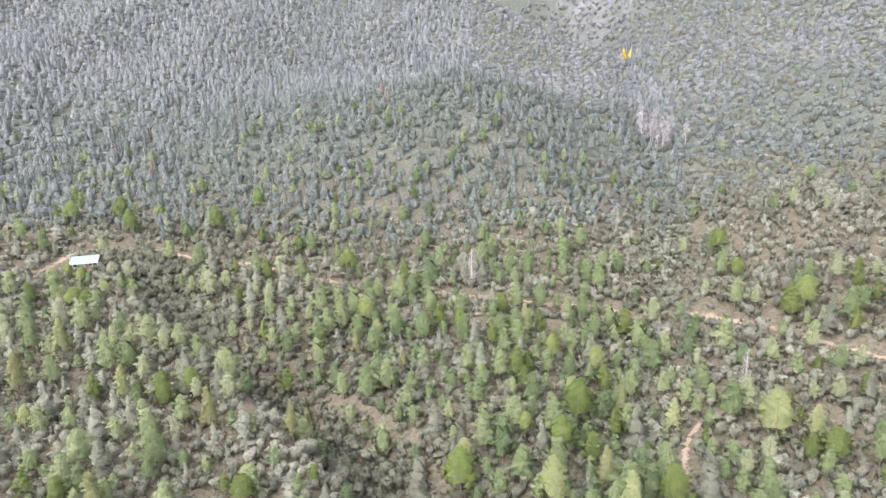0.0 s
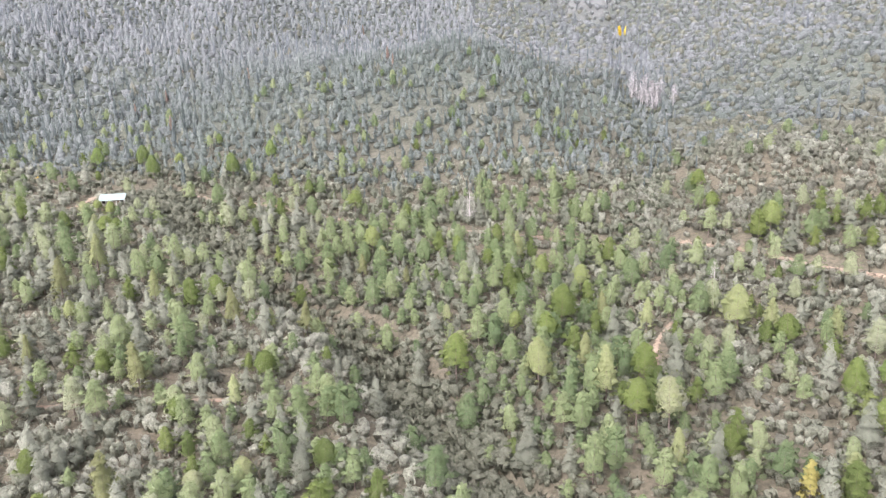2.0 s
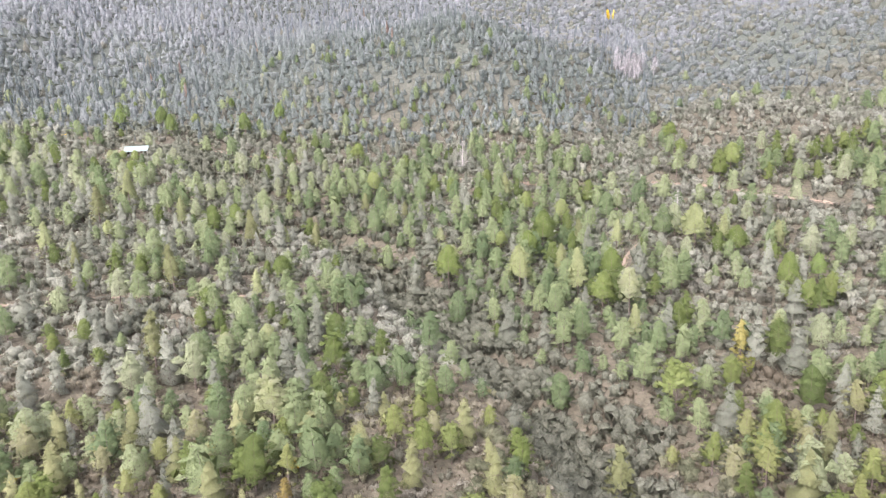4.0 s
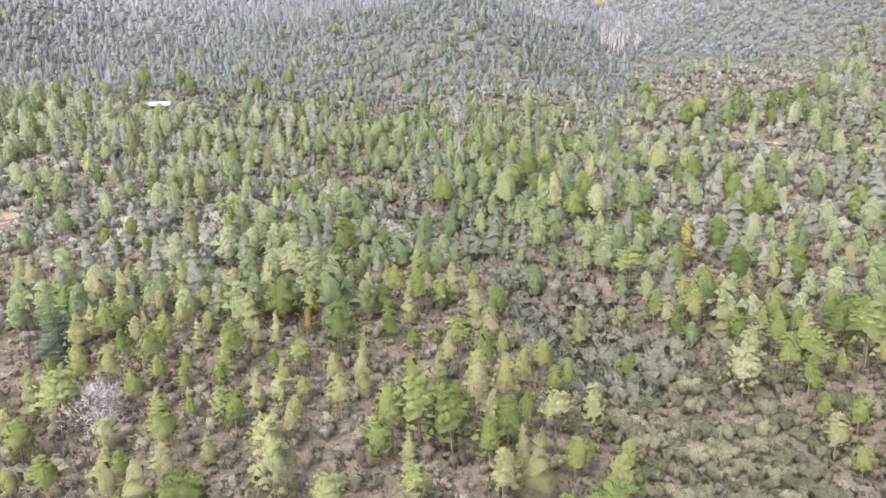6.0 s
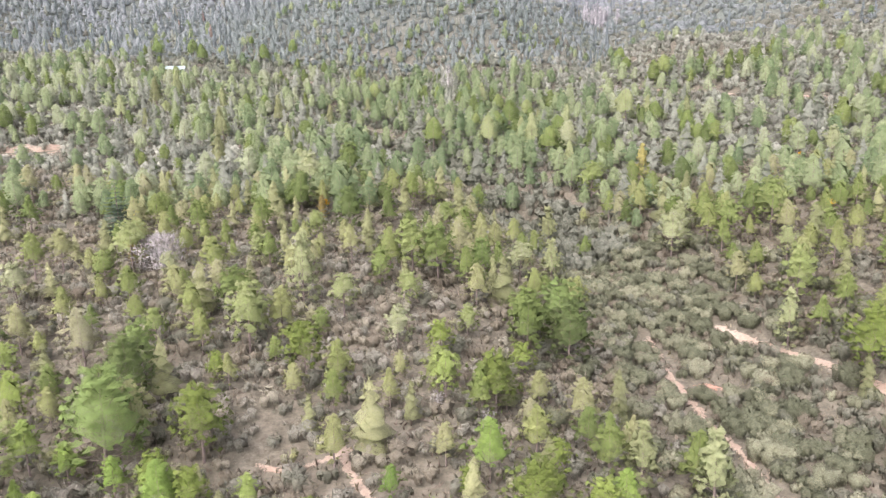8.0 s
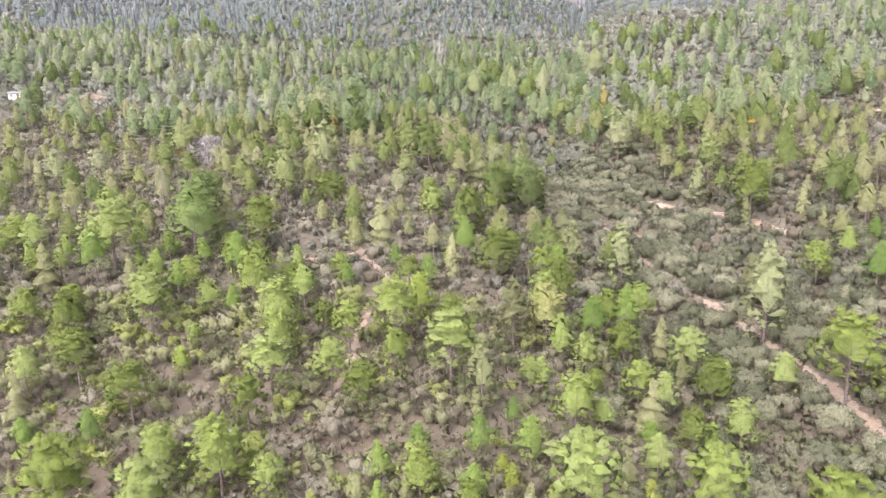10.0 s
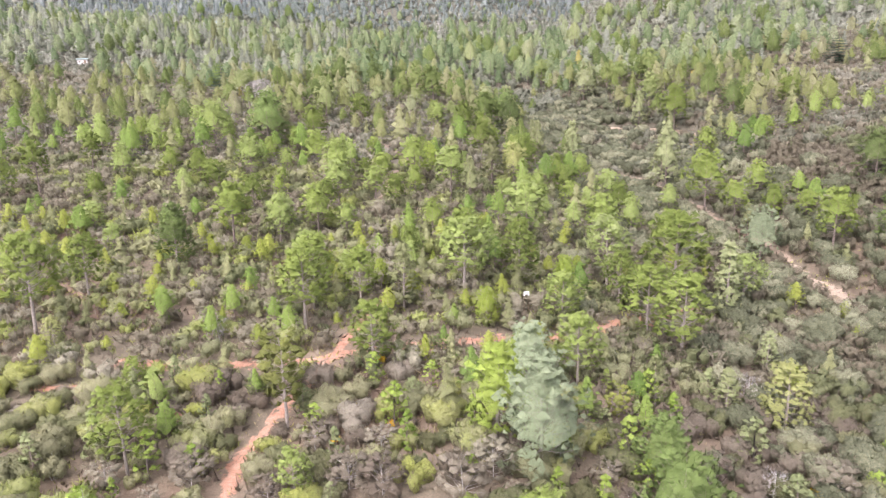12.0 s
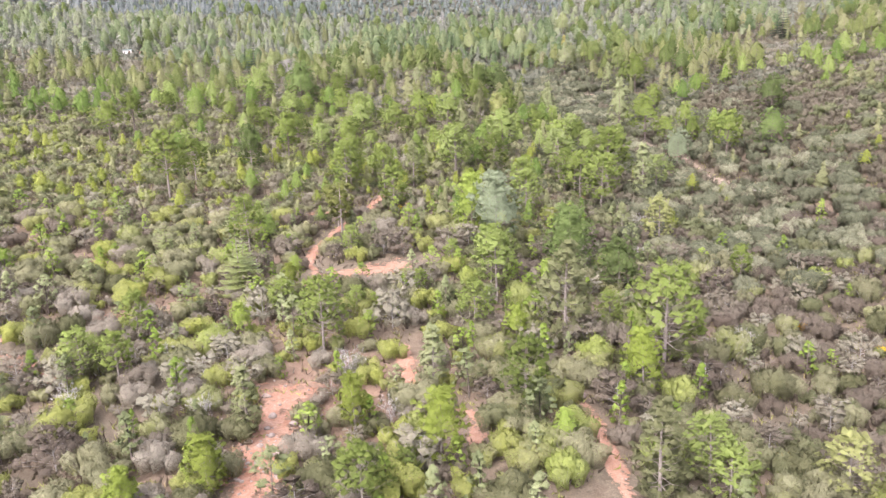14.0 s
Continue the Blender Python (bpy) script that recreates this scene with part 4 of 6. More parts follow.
def strewn(name, shapes, x, y, scale, mat, label, category, seed, hue=None, sink=0.0, stemmat=None):
    """All the small or far plants of one sort, joined: kind stuff."""
    rng = np.random.default_rng(seed)
    z = surface(x, y) - sink
    pick, turn = rng.integers(0, len(shapes), len(x)), rng.uniform(0, 6.28, len(x))
    hue = rng.uniform(0, 1, len(x)) if hue is None else hue
    V, Fc, T, U, M, N, n = [], [], [], [], [], [], 0
    for s, (stem, (lv, lf, lt, ln)) in enumerate(shapes):
        k = np.where(pick == s)[0]
        if not len(k):
            continue
        v, f, nr = lv, lf, ln
        mi, tone = np.zeros(len(lf), int), lt
        if stem is not None and stemmat is not None:
            v, f = merged([(lv, lf), stem])
            mi, tone = np.r_[mi, np.ones(len(stem[1]), int)], np.r_[lt, np.full(len(stem[1]), 0.5)]
            nr = np.concatenate([ln, unit(stem[0] * np.array([1, 1, 0]) + np.array([0, 0, 0.02]))])
        c, s_ = np.cos(turn[k])[:, None], np.sin(turn[k])[:, None]
        sc = scale[k][:, None]
        out = np.stack([(v[None, :, 0] * c - v[None, :, 1] * s_) * sc + x[k, None], (v[None, :, 0] * s_ + v[None, :, 1] * c) * sc + y[k, None], v[None, :, 2] * sc + z[k, None]], -1)
        V.append(out.reshape(-1, 3))
        N.append(np.stack([nr[None, :, 0] * c - nr[None, :, 1] * s_, nr[None, :, 0] * s_ + nr[None, :, 1] * c, np.repeat(nr[None, :, 2], len(k), 0)], -1).reshape(-1, 3))
        Fc.append((f[None] + (np.arange(len(k)) * len(v))[:, None, None]).reshape(-1, 3) + n)
        n += len(k) * len(v)
        T.append(np.tile(tone, len(k)))
        M.append(np.tile(mi, len(k)))
        U.append(np.repeat(hue[k], len(f)))
    me = from_arrays(name, np.concatenate(V), np.concatenate(Fc), [mat] + ([stemmat] if stemmat else []), np.concatenate(T), np.concatenate(U), np.concatenate(M), normals=np.concatenate(N))
    return tagged(new(name, me), label, category, kind="stuff")


def tree_thing(name, shape, mat, barkmat):
    """A tree of its own: an Empty at its foot, with trunk and crown."""
    (sv, sf), (lv, lf, lt, ln) = shape
    ob = new(name)
    ob.empty_display_size = 0.5
    trunk = new("trunk", from_arrays("trunk", sv, sf, [barkmat], smooth=True))
    trunk.parent = ob
    if lf is not None:
        crown = new("crown", from_arrays("crown", lv, lf, [mat], lt, np.full(len(lf), -1.0), normals=ln))
        crown.parent = ob
    return ob


# ---- trees that stand out, each at its own place ----
GROVES = []
GROVES.append(("y", (
    (28.2, -199.7, 5.5), (32.2, -143.5, 7), (-34.9, -135.4, 3.5), (16.1, -71.1, 7.9),
)))
GROVES.append(("p", (
    (-2.6, -203.9, 5.5), (19.2, -202.9, 4.7), (-0.3, -200.8, 3), (19.2, -199.6, 5), (8.1, -193.1, 6.4), (-23.9, -186.7, 4.8), (-27.1, -186, 4.8), (21, -183.5, 9.4),
    (-8.2, -181.4, 7), (5.2, -177.7, 5.1), (-26, -177.4, 4.8), (18, -176.5, 4.3), (-13, -174.4, 4.4), (-5.9, -174.4, 3.3), (7.9, -169.5, 7.5), (-0.1, -168.7, 3.2),
    (7.7, -164.8, 6.6), (3.5, -161.3, 3.8), (-8.3, -156.5, 4.3), (38.4, -156.4, 5.1), (-21.5, -152.7, 7.2), (-24.6, -142.1, 3.7), (14.4, -140.5, 7.1), (-4.1, -138.3, 6.8),
    (-38.2, -132.3, 10.3), (26.7, -131.7, 8.9), (-12, -129, 8.9), (24.3, -127.6, 8.2), (15.2, -127.4, 6.3), (-6.4, -125.9, 7.5),
)))
GROVES.append(("p", (
    (24.1, -123.9, 6.8), (-12, -123.4, 8.4), (-37.2, -122.8, 7.6), (5, -121.6, 9.4), (23, -120.5, 7.1), (11.5, -118.7, 7.4), (5.3, -115.9, 8.6), (39.8, -115.3, 7.1),
    (-13.5, -115.2, 6.6), (31.7, -114.1, 11.2), (23.3, -113.3, 9.4), (12.2, -112.9, 6.7), (-1.6, -111.5, 5.4), (3.3, -110.5, 4.6), (-39.6, -109.1, 4.8), (55.1, -106.8, 10.1),
    (-25.6, -104.1, 9.4), (-19.3, -104, 7.8), (14.5, -103.5, 9.7), (-44.7, -102.9, 5.4), (5.6, -102, 4), (25.3, -101.8, 9.2), (34.7, -101.8, 8.9), (-10.6, -100.4, 5.4),
    (1.5, -99.6, 5.8), (-14.9, -98.8, 7.5), (-20.3, -97.3, 6.2), (57.1, -95, 5.3), (-64, -91.3, 8.3), (54.2, -90.7, 6),
)))
GROVES.append(("p", (
    (27.3, -89.9, 5.4), (-14.8, -89.6, 6), (16.2, -89.2, 6.8), (-50.5, -88.8, 5.5), (-26.7, -87.3, 6.4), (33.2, -87.1, 6.3), (-4.3, -86.2, 5.8), (50.5, -85.2, 6.8),
    (-13.7, -83.9, 7.5), (-62.1, -83.1, 8.8), (4.5, -82.2, 9.4), (-7.9, -82.2, 6.4), (19.6, -82.2, 4.2), (-34, -82, 6.9), (24.3, -81.8, 5.8), (12.9, -81.7, 4.2),
    (56.1, -80.2, 7), (33, -79.7, 7.1), (47.4, -80.3, 11.4), (-1.5, -77.6, 5.5), (19.8, -76.5, 5.1), (-14.3, -76.2, 6.6), (-51.2, -75.9, 6.7), (36.3, -74.3, 4.4),
    (32.3, -73.8, 7.9), (24.8, -73.7, 6.6), (-24.6, -73.7, 3.9), (5, -73.5, 7.3), (-39.2, -72.9, 6.8), (-7, -72.8, 6.7),
)))
GROVES.append(("p", (
    (-1.5, -72, 8.9), (-15.2, -71.5, 8.3), (-44.8, -70.9, 5.7), (-30.8, -70, 8.3), (-10.5, -68.6, 4.5), (-41.6, -66.6, 5), (-60.7, -66.4, 6.9), (16.6, -65.6, 7.7),
    (-32.3, -65, 7.3), (24.8, -64.2, 6.6), (-25.6, -63.9, 5.1), (-20.5, -60.7, 8.1), (19.5, -60, 7.9), (30.4, -59, 6.4), (-0.5, -57.9, 5.8), (-16.3, -57.6, 4.9),
    (-29.9, -57.4, 5.7), (-50.5, -56.2, 5.4), (-10, -54.9, 5), (56.6, -54.4, 7), (11.5, -53.2, 8.7), (69.4, -52.3, 5.5), (-42.1, -52.3, 10.6), (-22, -51.7, 6.1),
    (18.4, -51.4, 5.7), (75.7, -50.3, 4.9), (-26.2, -49.5, 6.5), (5.3, -48, 4.4), (-58.6, -47.1, 6.7), (14.6, -45, 5.9),
)))
GROVES.append(("p", (
    (-23.7, -42.3, 9), (-46.9, -37.3, 7.2), (9, -33.1, 8.4), (83.1, -32.2, 8), (2.9, -32.1, 7.5), (-52.3, -28.9, 6.2), (-26.2, -27.7, 4.7), (-14.8, -27.4, 8.8),
    (74.8, -24.9, 6.6), (59.5, -24.5, 10.9), (13.4, -22.9, 5.3), (2.4, -21.3, 6.1), (-24.2, -18.8, 10.2), (-3.6, -18.6, 6.2), (-37.3, -18.3, 5.8), (14.7, -16, 9.6),
    (-14.6, -15, 4.8), (6.4, -12.8, 4.9), (-69, -12.4, 8), (-27.9, -11.6, 8.6), (15, -10.6, 8.8), (-12.2, -9.2, 6.7), (-2.2, -5.8, 5.9), (-63.8, -5, 7.8),
    (59.6, -2.6, 11), (-53, 2.2, 7), (2.1, 4.2, 10.2), (-42.9, 4.4, 5.9), (-2.2, 6.3, 9.8), (-29, 8.6, 6.2),
)))
GROVES.append(("p", (
    (-51.3, 9.2, 9.6), (64.8, 12.7, 6.3), (17, 14.3, 7.5), (-32, 18.8, 5.1), (57.5, 22.1, 8.5), (47, 22.2, 10.2), (67, 24.9, 11.2), (-21.6, 25.1, 6.4),
    (50, 27.2, 8.9), (50.3, 32.7, 8.1), (3.8, 34.9, 7.5), (-4.2, 35.7, 5.2), (-55.9, 38.6, 7), (0.5, 50.5, 6.9), (-27.5, 55.5, 10.9), (-72.7, 58.4, 4.6),
    (101.1, 70.3, 9.6), (41.1, 70.6, 10.6), (-66.9, 80.4, 4.9), (-43.7, 85.2, 6.8), (-36.2, 88.6, 6.9), (101.7, 93.2, 6.9), (75.9, 95.9, 8.8), (40.9, 105, 13),
    (-53.7, 106.7, 7), (35.8, 109.5, 10.3), (-83.9, 110.4, 6.5), (77.5, 117.6, 7.7), (40.7, 122.5, 11), (-40.4, 123.6, 8.3),
)))
GROVES.append(("p", (
    (72.8, 128.1, 8.7), (-41.3, 130.4, 5.2), (0.6, 132, 13), (65.5, 136.6, 13), (1.9, 138.8, 8.2), (22.5, 141.9, 9.4), (-91.1, 143, 7.5), (15.2, 146.1, 7.7),
    (27.6, 153.4, 13), (-61.1, 159.8, 8.2), (28.3, 163.6, 7.5), (36.5, 175.2, 10.4), (89.5, 177.9, 11.1), (25.5, 178.5, 8.8), (10.8, 183.2, 8.1), (13.3, 192.1, 6.8),
    (2.4, 193.1, 8.6), (-20.7, 194.6, 7.8), (80.4, 199, 8.4), (-24.5, 202.8, 9.8), (81.4, 216.6, 10.1), (83.1, 225.5, 6.1), (-33.1, 230.9, 10.6), (-104, 261.2, 7.6), (-106.5, 199, 8), (-110.8, 201, 7.5), (-102.5, 198, 7), (-119.5, 213, 7.5), (-110.5, 212, 6.5), (-118.6, 220.5, 5.2), (-113.0, 219.0, 4.0),
)))
GROVES.append(("f", (
    (-19.2, -166.4, 7.2), (-19.7, -162.5, 6.1), (-29.7, -158.2, 5.3),
)))
GROVES.append(("b", (
    (-16.9, -203.5, 4.1), (-12.7, -200.6, 4.3), (1.9, -198.5, 5.8), (10.4, -196.7, 3), (-4.2, -193.4, 4.8), (17.8, -189, 5.8), (8.8, -180.1, 3.9), (-16.4, -177.2, 3.7),
    (13.4, -167.3, 3.7), (-13.8, -166.7, 3.3), (-13.9, -163.2, 3), (6.2, -150.4, 8.3), (7, -128.6, 4.3), (17.1, -117.8, 4.5), (-4.8, -117.3, 3.7), (-7.6, -113.4, 4.1),
    (-24.3, -79.3, 4), (1.1, -65.2, 6.7), (-7.4, 2.1, 6.8), (-20.7, 76.2, 10.5), (42.7, 79, 5.5), (76.5, 106.5, 10.5), (-23.5, 109.9, 6.5), (18.5, 125.7, 11.9), (-1.2, 152.7, 6.4),
)))
GROVES.append(("o", (
    (-10.7, -146.7, 7.5), (16.5, -146.6, 4), (-11.7, -142.6, 6.5), (56.2, 77.2, 4.5),
)))
GROVES.append(("s", (
    (9.2, -154, 9.5), (9.7, -142.9, 6.9), (47.8, -101.4, 8),
)))
GROVES.append(("g", (
    (15.1, -202.4, 7.4), (-11.9, -193.6, 5.4), (1.5, -188, 5.9), (13.2, -179.7, 9.8), (20.8, -142.9, 5.1), (27.4, -142.2, 5), (35.4, -132.3, 5), (-1.8, -124.3, 7.6),
    (36.8, -118, 9.8), (49.8, -92, 5.3), (7.5, -86, 9), (12.1, -72.5, 8.9), (46.0, -62.6, 14), (48, -53.4, 8.7), (31.4, -45.4, 11.2), (24.1, -43.6, 9.1),
    (54.8, -10.9, 9.2), (-18.7, -6.5, 12.6), (-21.9, 12.7, 6.2), (70.2, 14.5, 9), (23.2, 17.6, 9.1), (-12.2, 30.2, 6.6), (28.5, 57.7, 11.9), (-55.5, 79.2, 13),
    (63.8, 82.6, 9.3), (39.6, 94.3, 9.5), (-43.6, 111.5, 9.1), (-64.7, 116.6, 12), (31.8, 118.5, 13), (-68.3, 122.4, 8),
)))
GROVES.append(("g", (
    (-91, 123.5, 8.3), (82.6, 126.5, 9.6), (-101.5, 130, 10.6), (29.6, 130.6, 10.7), (71.7, 133.8, 10), (-43.2, 143.1, 6.9), (46.9, 144.9, 11), (-35.3, 145.4, 9.2),
    (-53.6, 147.9, 11.2), (-75, 154.4, 11.1), (-98.7, 154.8, 13), (38.9, 158, 10.3), (-36.8, 168.4, 6.2), (-96.3, 170, 13), (-12.6, 176.3, 7.1), (-26.1, 187.4, 8.3),
    (20.3, 191.8, 10.2),
)))
GROVES.append(("d", (
    (21.1, -167.1, 6.4), (16.5, -162.7, 8.3), (18.3, -153.8, 5.9), (-30.4, -112.8, 8.3), (61.9, -110.1, 7.8), (71.2, -87.8, 8.5), (-33.3, -44.8, 12.1), (-34.9, -34.3, 10.1),
    (70.7, -30.9, 8.9), (-36.1, -27.2, 8.6), (21.1, -14.4, 9.8), (20.4, -8.8, 10.6), (9.5, 6.9, 8.5), (93.3, 25.3, 8), (-16.1, 33, 10.1),
    (69.5, 34.2, 8.4), (-66.9, 43.4, 9.2), (-10.4, 47.6, 6.2), (-23, 93.9, 7.1), (84.5, 109.2, 7.6), (-51.6, 245.2, 7.7), (-111.1, 252.7, 10.5),
    (-81.8, 255.3, 11.4), (-135.3, 260.1, 9.7), (-118.7, 263.6, 10.5), (-71.6, 275.9, 9.6), (-95, 285.2, 6.2),
)))
GROVES.append(("e", (
    (57.1, 82.5, 9.5), (-22.5, 38.5, 5.5), (-52.5, 12.5, 6.0),
)))
GROVES.append(("k", (
    (121.5, 20.5, 11.0), (103.5, 32.5, 9.5), (-63.3, 32.9, 12.2),
)))
GROVES.append(("x", (
    (-49.5, 17.1, 5.6), (66.4, 155.4, 10.3), (6.8, 222.8, 13),
)))

NAMES = {
    "p": ("pine_tree", "light green pine with a rounded open crown on the slope", "pine tree"),
    "b": ("young_pine", "young bright yellow-green pine among low scrub", "pine tree"),
    "d": ("dense_pine", "dark green pine with a dense broad crown", "pine tree"),
    "g": ("pale_pine", "slender pale grey-green pine with drooping needles", "pine tree"),
    "s": ("silver_pine", "broad silvery green pine with long soft needles", "pine tree"),
    "y": ("yellowish_pine", "small pine with pale yellowish needles", "pine tree"),
    "o": ("olive_tree_crown", "flat-topped olive green tree with yellow tips", "tree"),
    "f": ("fir_tree", "young fir with tiered spreading branches", "fir tree"),
    "e": ("ochre_conifer", "slender conifer with ochre yellow needles", "conifer"),
    "k": ("dark_fir", "tall dark blue-green fir above the scrub", "fir tree"),
    "x": ("dead_tree", "leafless grey dead tree standing in the scrub", "dead tree"),
}
FORMS = {  # radius, bare share of the trunk, form
    "p": (0.298, 0.29, "dome"), "b": (0.27, 0.14, "dome"), "d": (0.31, 0.12, "dome"), "g": (0.24, 0.10, "cone"), "s": (0.33, 0.10, "dome"),
    "y": (0.31, 0.20, "dome"), "o": (0.42, 0.28, "flat"), "f": (0.42, 0.05, "tier"), "e": (0.2, 0.08, "cone"), "k": (0.35, 0.05, "tier"), "x": (0.24, 0.2, "cone"),
}
SIZE = 8.0
protos = {}
for ki, (kind, (rad, bare, form)) in enumerate(FORMS.items()):
    for near in (2, 1, 0, -1):
        for v in range(4 if kind == "p" else 3 if kind in "gb" else 2):
            seed = 100 * ki + 10 * v + near % 5
            wob = 1 + 0.14 * math.sin(seed * 1.7)
            if kind == "x":
                shp = tree_shape(seed, SIZE, SIZE * rad, bare, form, 10, 5, 1, 0.3, 1, 0.02, 3, clumps=0)
                twigs = tree_shape(seed + 1, SIZE, SIZE * rad, bare, form, 12, 6, 4, 0.75, 5, 0.035, 3, clumps=0)
                shp = (shp[0], twigs[1])
            elif near == 2 and form in ("dome", "cone"):
                full = {"b": 1.0, "d": 1.15, "s": 1.1}.get(kind, 1.0)
                shp = airy_pine(seed, SIZE, SIZE * rad * wob * 1.08, bare * (1 + 0.3 * math.sin(seed)), form, int(58 * full), int(11 * full), 7, 0.44, 0.064, 0.74, 7, 3, 0.55 if kind in "bds" else 0.4)
            elif near == 1:
                if form in ("dome", "cone"):
                    shp = airy_pine(seed, SIZE, SIZE * rad * wob * 1.05, bare * (1 + 0.3 * math.sin(seed)), form, 48, 8, 4, 0.46, 0.09, 0.8, 5, 3, 0.8)
                elif form == "tier":
                    shp = fir_shape(seed, SIZE, SIZE * rad * wob, 14, 9)
                else:
                    shp = tree_shape(seed, SIZE, SIZE * rad * wob, bare, form, 14, 9, 5, 0.42, 4, 0.08, clumps=3, clump=0.42)
            elif form in ("dome", "cone") and near == 0:
                shp = airy_pine(seed, SIZE, SIZE * rad * wob * 1.05, bare * (1 + 0.3 * math.sin(seed)), form, 40, 7, 3, 0.5, 0.12, 0.85, 4, 3 if v == 0 else 0, 0.8)
            elif form in ("dome", "cone"):
                shp = pine_shape(seed, SIZE, SIZE * rad * wob, bare * (1 + 0.3 * math.sin(seed)), form, 56, 1, 3, 0.62, 0.15, 8, 4, 5, 5, lump=0.5)
            elif form == "tier":
                shp = fir_shape(seed, SIZE, SIZE * rad * wob, 13, 8, 5)
            else:
                shp = tree_shape(seed, SIZE, SIZE * rad * wob, bare, form, 9, 7, 2, 0.55, 4, 0.12, clumps=1, clump=0.5)
            name = NAMES[kind][0]
            # far pines and young pines take the needles with haze in their colour
            ob = tree_thing(name, shp, GREYWOOD if kind == "x" else LEAF["q"] if kind in "pb" and near < 1 else LEAF[kind], GREYWOOD if kind == "x" else PALEBARK if near == 2 else BARK)
            tagged(ob, NAMES[kind][1], NAMES[kind][2], group="trees of the valley slope")
            protos[kind, near, v] = ob
used, taken = set(), []
rng = random.Random(5)
for kind, grove in GROVES:
    for x, y, h in grove:
        near = 2 if y < -112 else 1 if y < -20 else 0 if y < 85 else -1
        v = rng.randrange(4 if kind == "p" else 3 if kind in "gb" else 2)
        s = h / SIZE
        wide = s * rng.uniform(0.92, 1.12)
        m = pose(x, y, float(surface(x, y)) - 0.05, 0, 0, rng.uniform(0, 360)) @ Matrix.Diagonal((wide, wide, s, 1))
        key = (kind, near, v)
        if key in used:
            ob = copy_thing(protos[key], Matrix())
        else:
            ob = protos[key]
            used.add(key)
        ob.matrix_basis = m
        taken.append((x, y, 0.16 * h))
for key, ob in protos.items():
    if key not in used:
        for o in (*ob.children_recursive, ob):
            bpy.data.objects.remove(o)
taken += [(-115, 226, 6.5), (-113, 217, 3.5), (-133, 92, 6.0), (-126, 88, 8.0), (-118, 90, 7.0), (-129, 81, 6.5), (-111, 93, 5.0), (-121, 82, 4.0), (-136, 84, 4.0), (11.8, -124, 1.2), (11.7, -127, 1.0), (-47, 10.5, 3.6), (-46, 6.5, 2.5)]  # trees keep off house, hut and sign
taken = np.array(taken)


def free(x, y, gap):
    """Which places keep clear of the trees that stand out."""
    ok = np.ones(len(x), bool)
    for i in range(0, len(x), 2000):
        d = np.hypot(x[i : i + 2000, None] - taken[None, :, 0], y[i : i + 2000, None] - taken[None, :, 1]) - taken[None, :, 2] * gap
        ok[i : i + 2000] = d.min(1) > 0
    return ok


def scatter(seed, n, y0, y1, spacing=0.0, margin=25.0):
    """Random places in the valley's wedge between two lines across it, kept apart."""
    r = np.random.default_rng(seed)
    y = r.uniform(y0, y1, n * 6)
    half = np.where(y < 270, 0.65 * (y + 242) + margin, np.minimum(0.65 * (y + 60) + 60, 0.65 * 512 + margin + 0.45 * (y - 270)))
    keep = r.uniform(0, 1, len(y)) < half / half.max()
    y, half = y[keep][:n], half[keep][:n]
    x = r.uniform(-1, 1, len(y)) * half
    if spacing:
        cell, out = {}, []
        for i, (a_, b_) in enumerate(zip(x, y)):
            k = (int(a_ // spacing), int(b_ // spacing))
            if all((a_ - c) ** 2 + (b_ - d) ** 2 > spacing**2 for i_ in (-1, 0, 1) for j_ in (-1, 0, 1) for c, d in cell.get((k[0] + i_, k[1] + j_), ())):
                cell.setdefault(k, []).append((a_, b_))
                out.append(i)
        x, y = x[out], y[out]
    return x, y


def patchy(x, y, size, seed):
    """0 to 1: a slow noise over the plan."""
    return np.array([noise.noise((a_ / size + seed * 7.3, b_ / size, seed)) for a_, b_ in zip(x, y)]) * 0.6 + 0.5


def open_ground(x, y):
    """0 to 1: how bare of trees a place is: the oak thickets by the creek, the scrub on the near slopes, the clearing's surroundings."""
    creek = (1 - step(np.abs(x - creek_x(y) - 5), 9, 15)) * (1 - step(y, 70, 100))
    bank = step(x - creek_x(y), -22, -12) * (1 - step(y, -125, -105))
    scrubland = (1 - step(x, -30, -12)) * step(y, -175, -165) * (1 - step(y + 0.4 * (x + 15), -112, -98)) * 0.85
    hut_slope = (1 - step(x, -95, -75)) * step(y, -5, 10) * (1 - step(y, 95, 112)) * 0.75
    return np.maximum.reduce([creek, bank, scrubland, hut_slope])


# ---- the wood between them ----
mid_pine = [pine_shape(900 + i, 7.0, 2.2 * (0.85 + 0.06 * i), 0.22, "dome" if i < 5 else "cone", 44, 1, 3, 0.55, 0.15, 6, 3, lump=0.46, inset=0.6) for i in range(6)]
sapling = [airy_pine(910 + i, 7.0, (1.9, 1.6, 2.2, 1.75)[i], (0.05, 0.12, 0.18, 0.08)[i], "cone" if i % 2 else "dome", 24, 6, 4, 0.55, 0.13, 0.8, 4, 3) for i in range(4)]
slim_pine = [wispy_shape(920 + i, 7.4, (2.1, 2.4, 2.2, 2.6)[i], 7, 6, 40) for i in range(4)]
low_pine = [pine_shape(940 + i, 7.6, 2.55, 0.16, "dome" if i < 4 else "cone", 22, 1, 2, 0.9, 0.24, 5, 3, stem_sides=3, low=0.15, lump=0.74, inset=0.66) for i in range(6)]
spire = [spire_shape(960 + i, (7.0, 8.5, 9.5, 6.5, 11.0, 8.0)[i], (1.0, 1.15, 0.95, 1.3, 1.25, 0.8)[i], 4, 5) for i in range(6)]

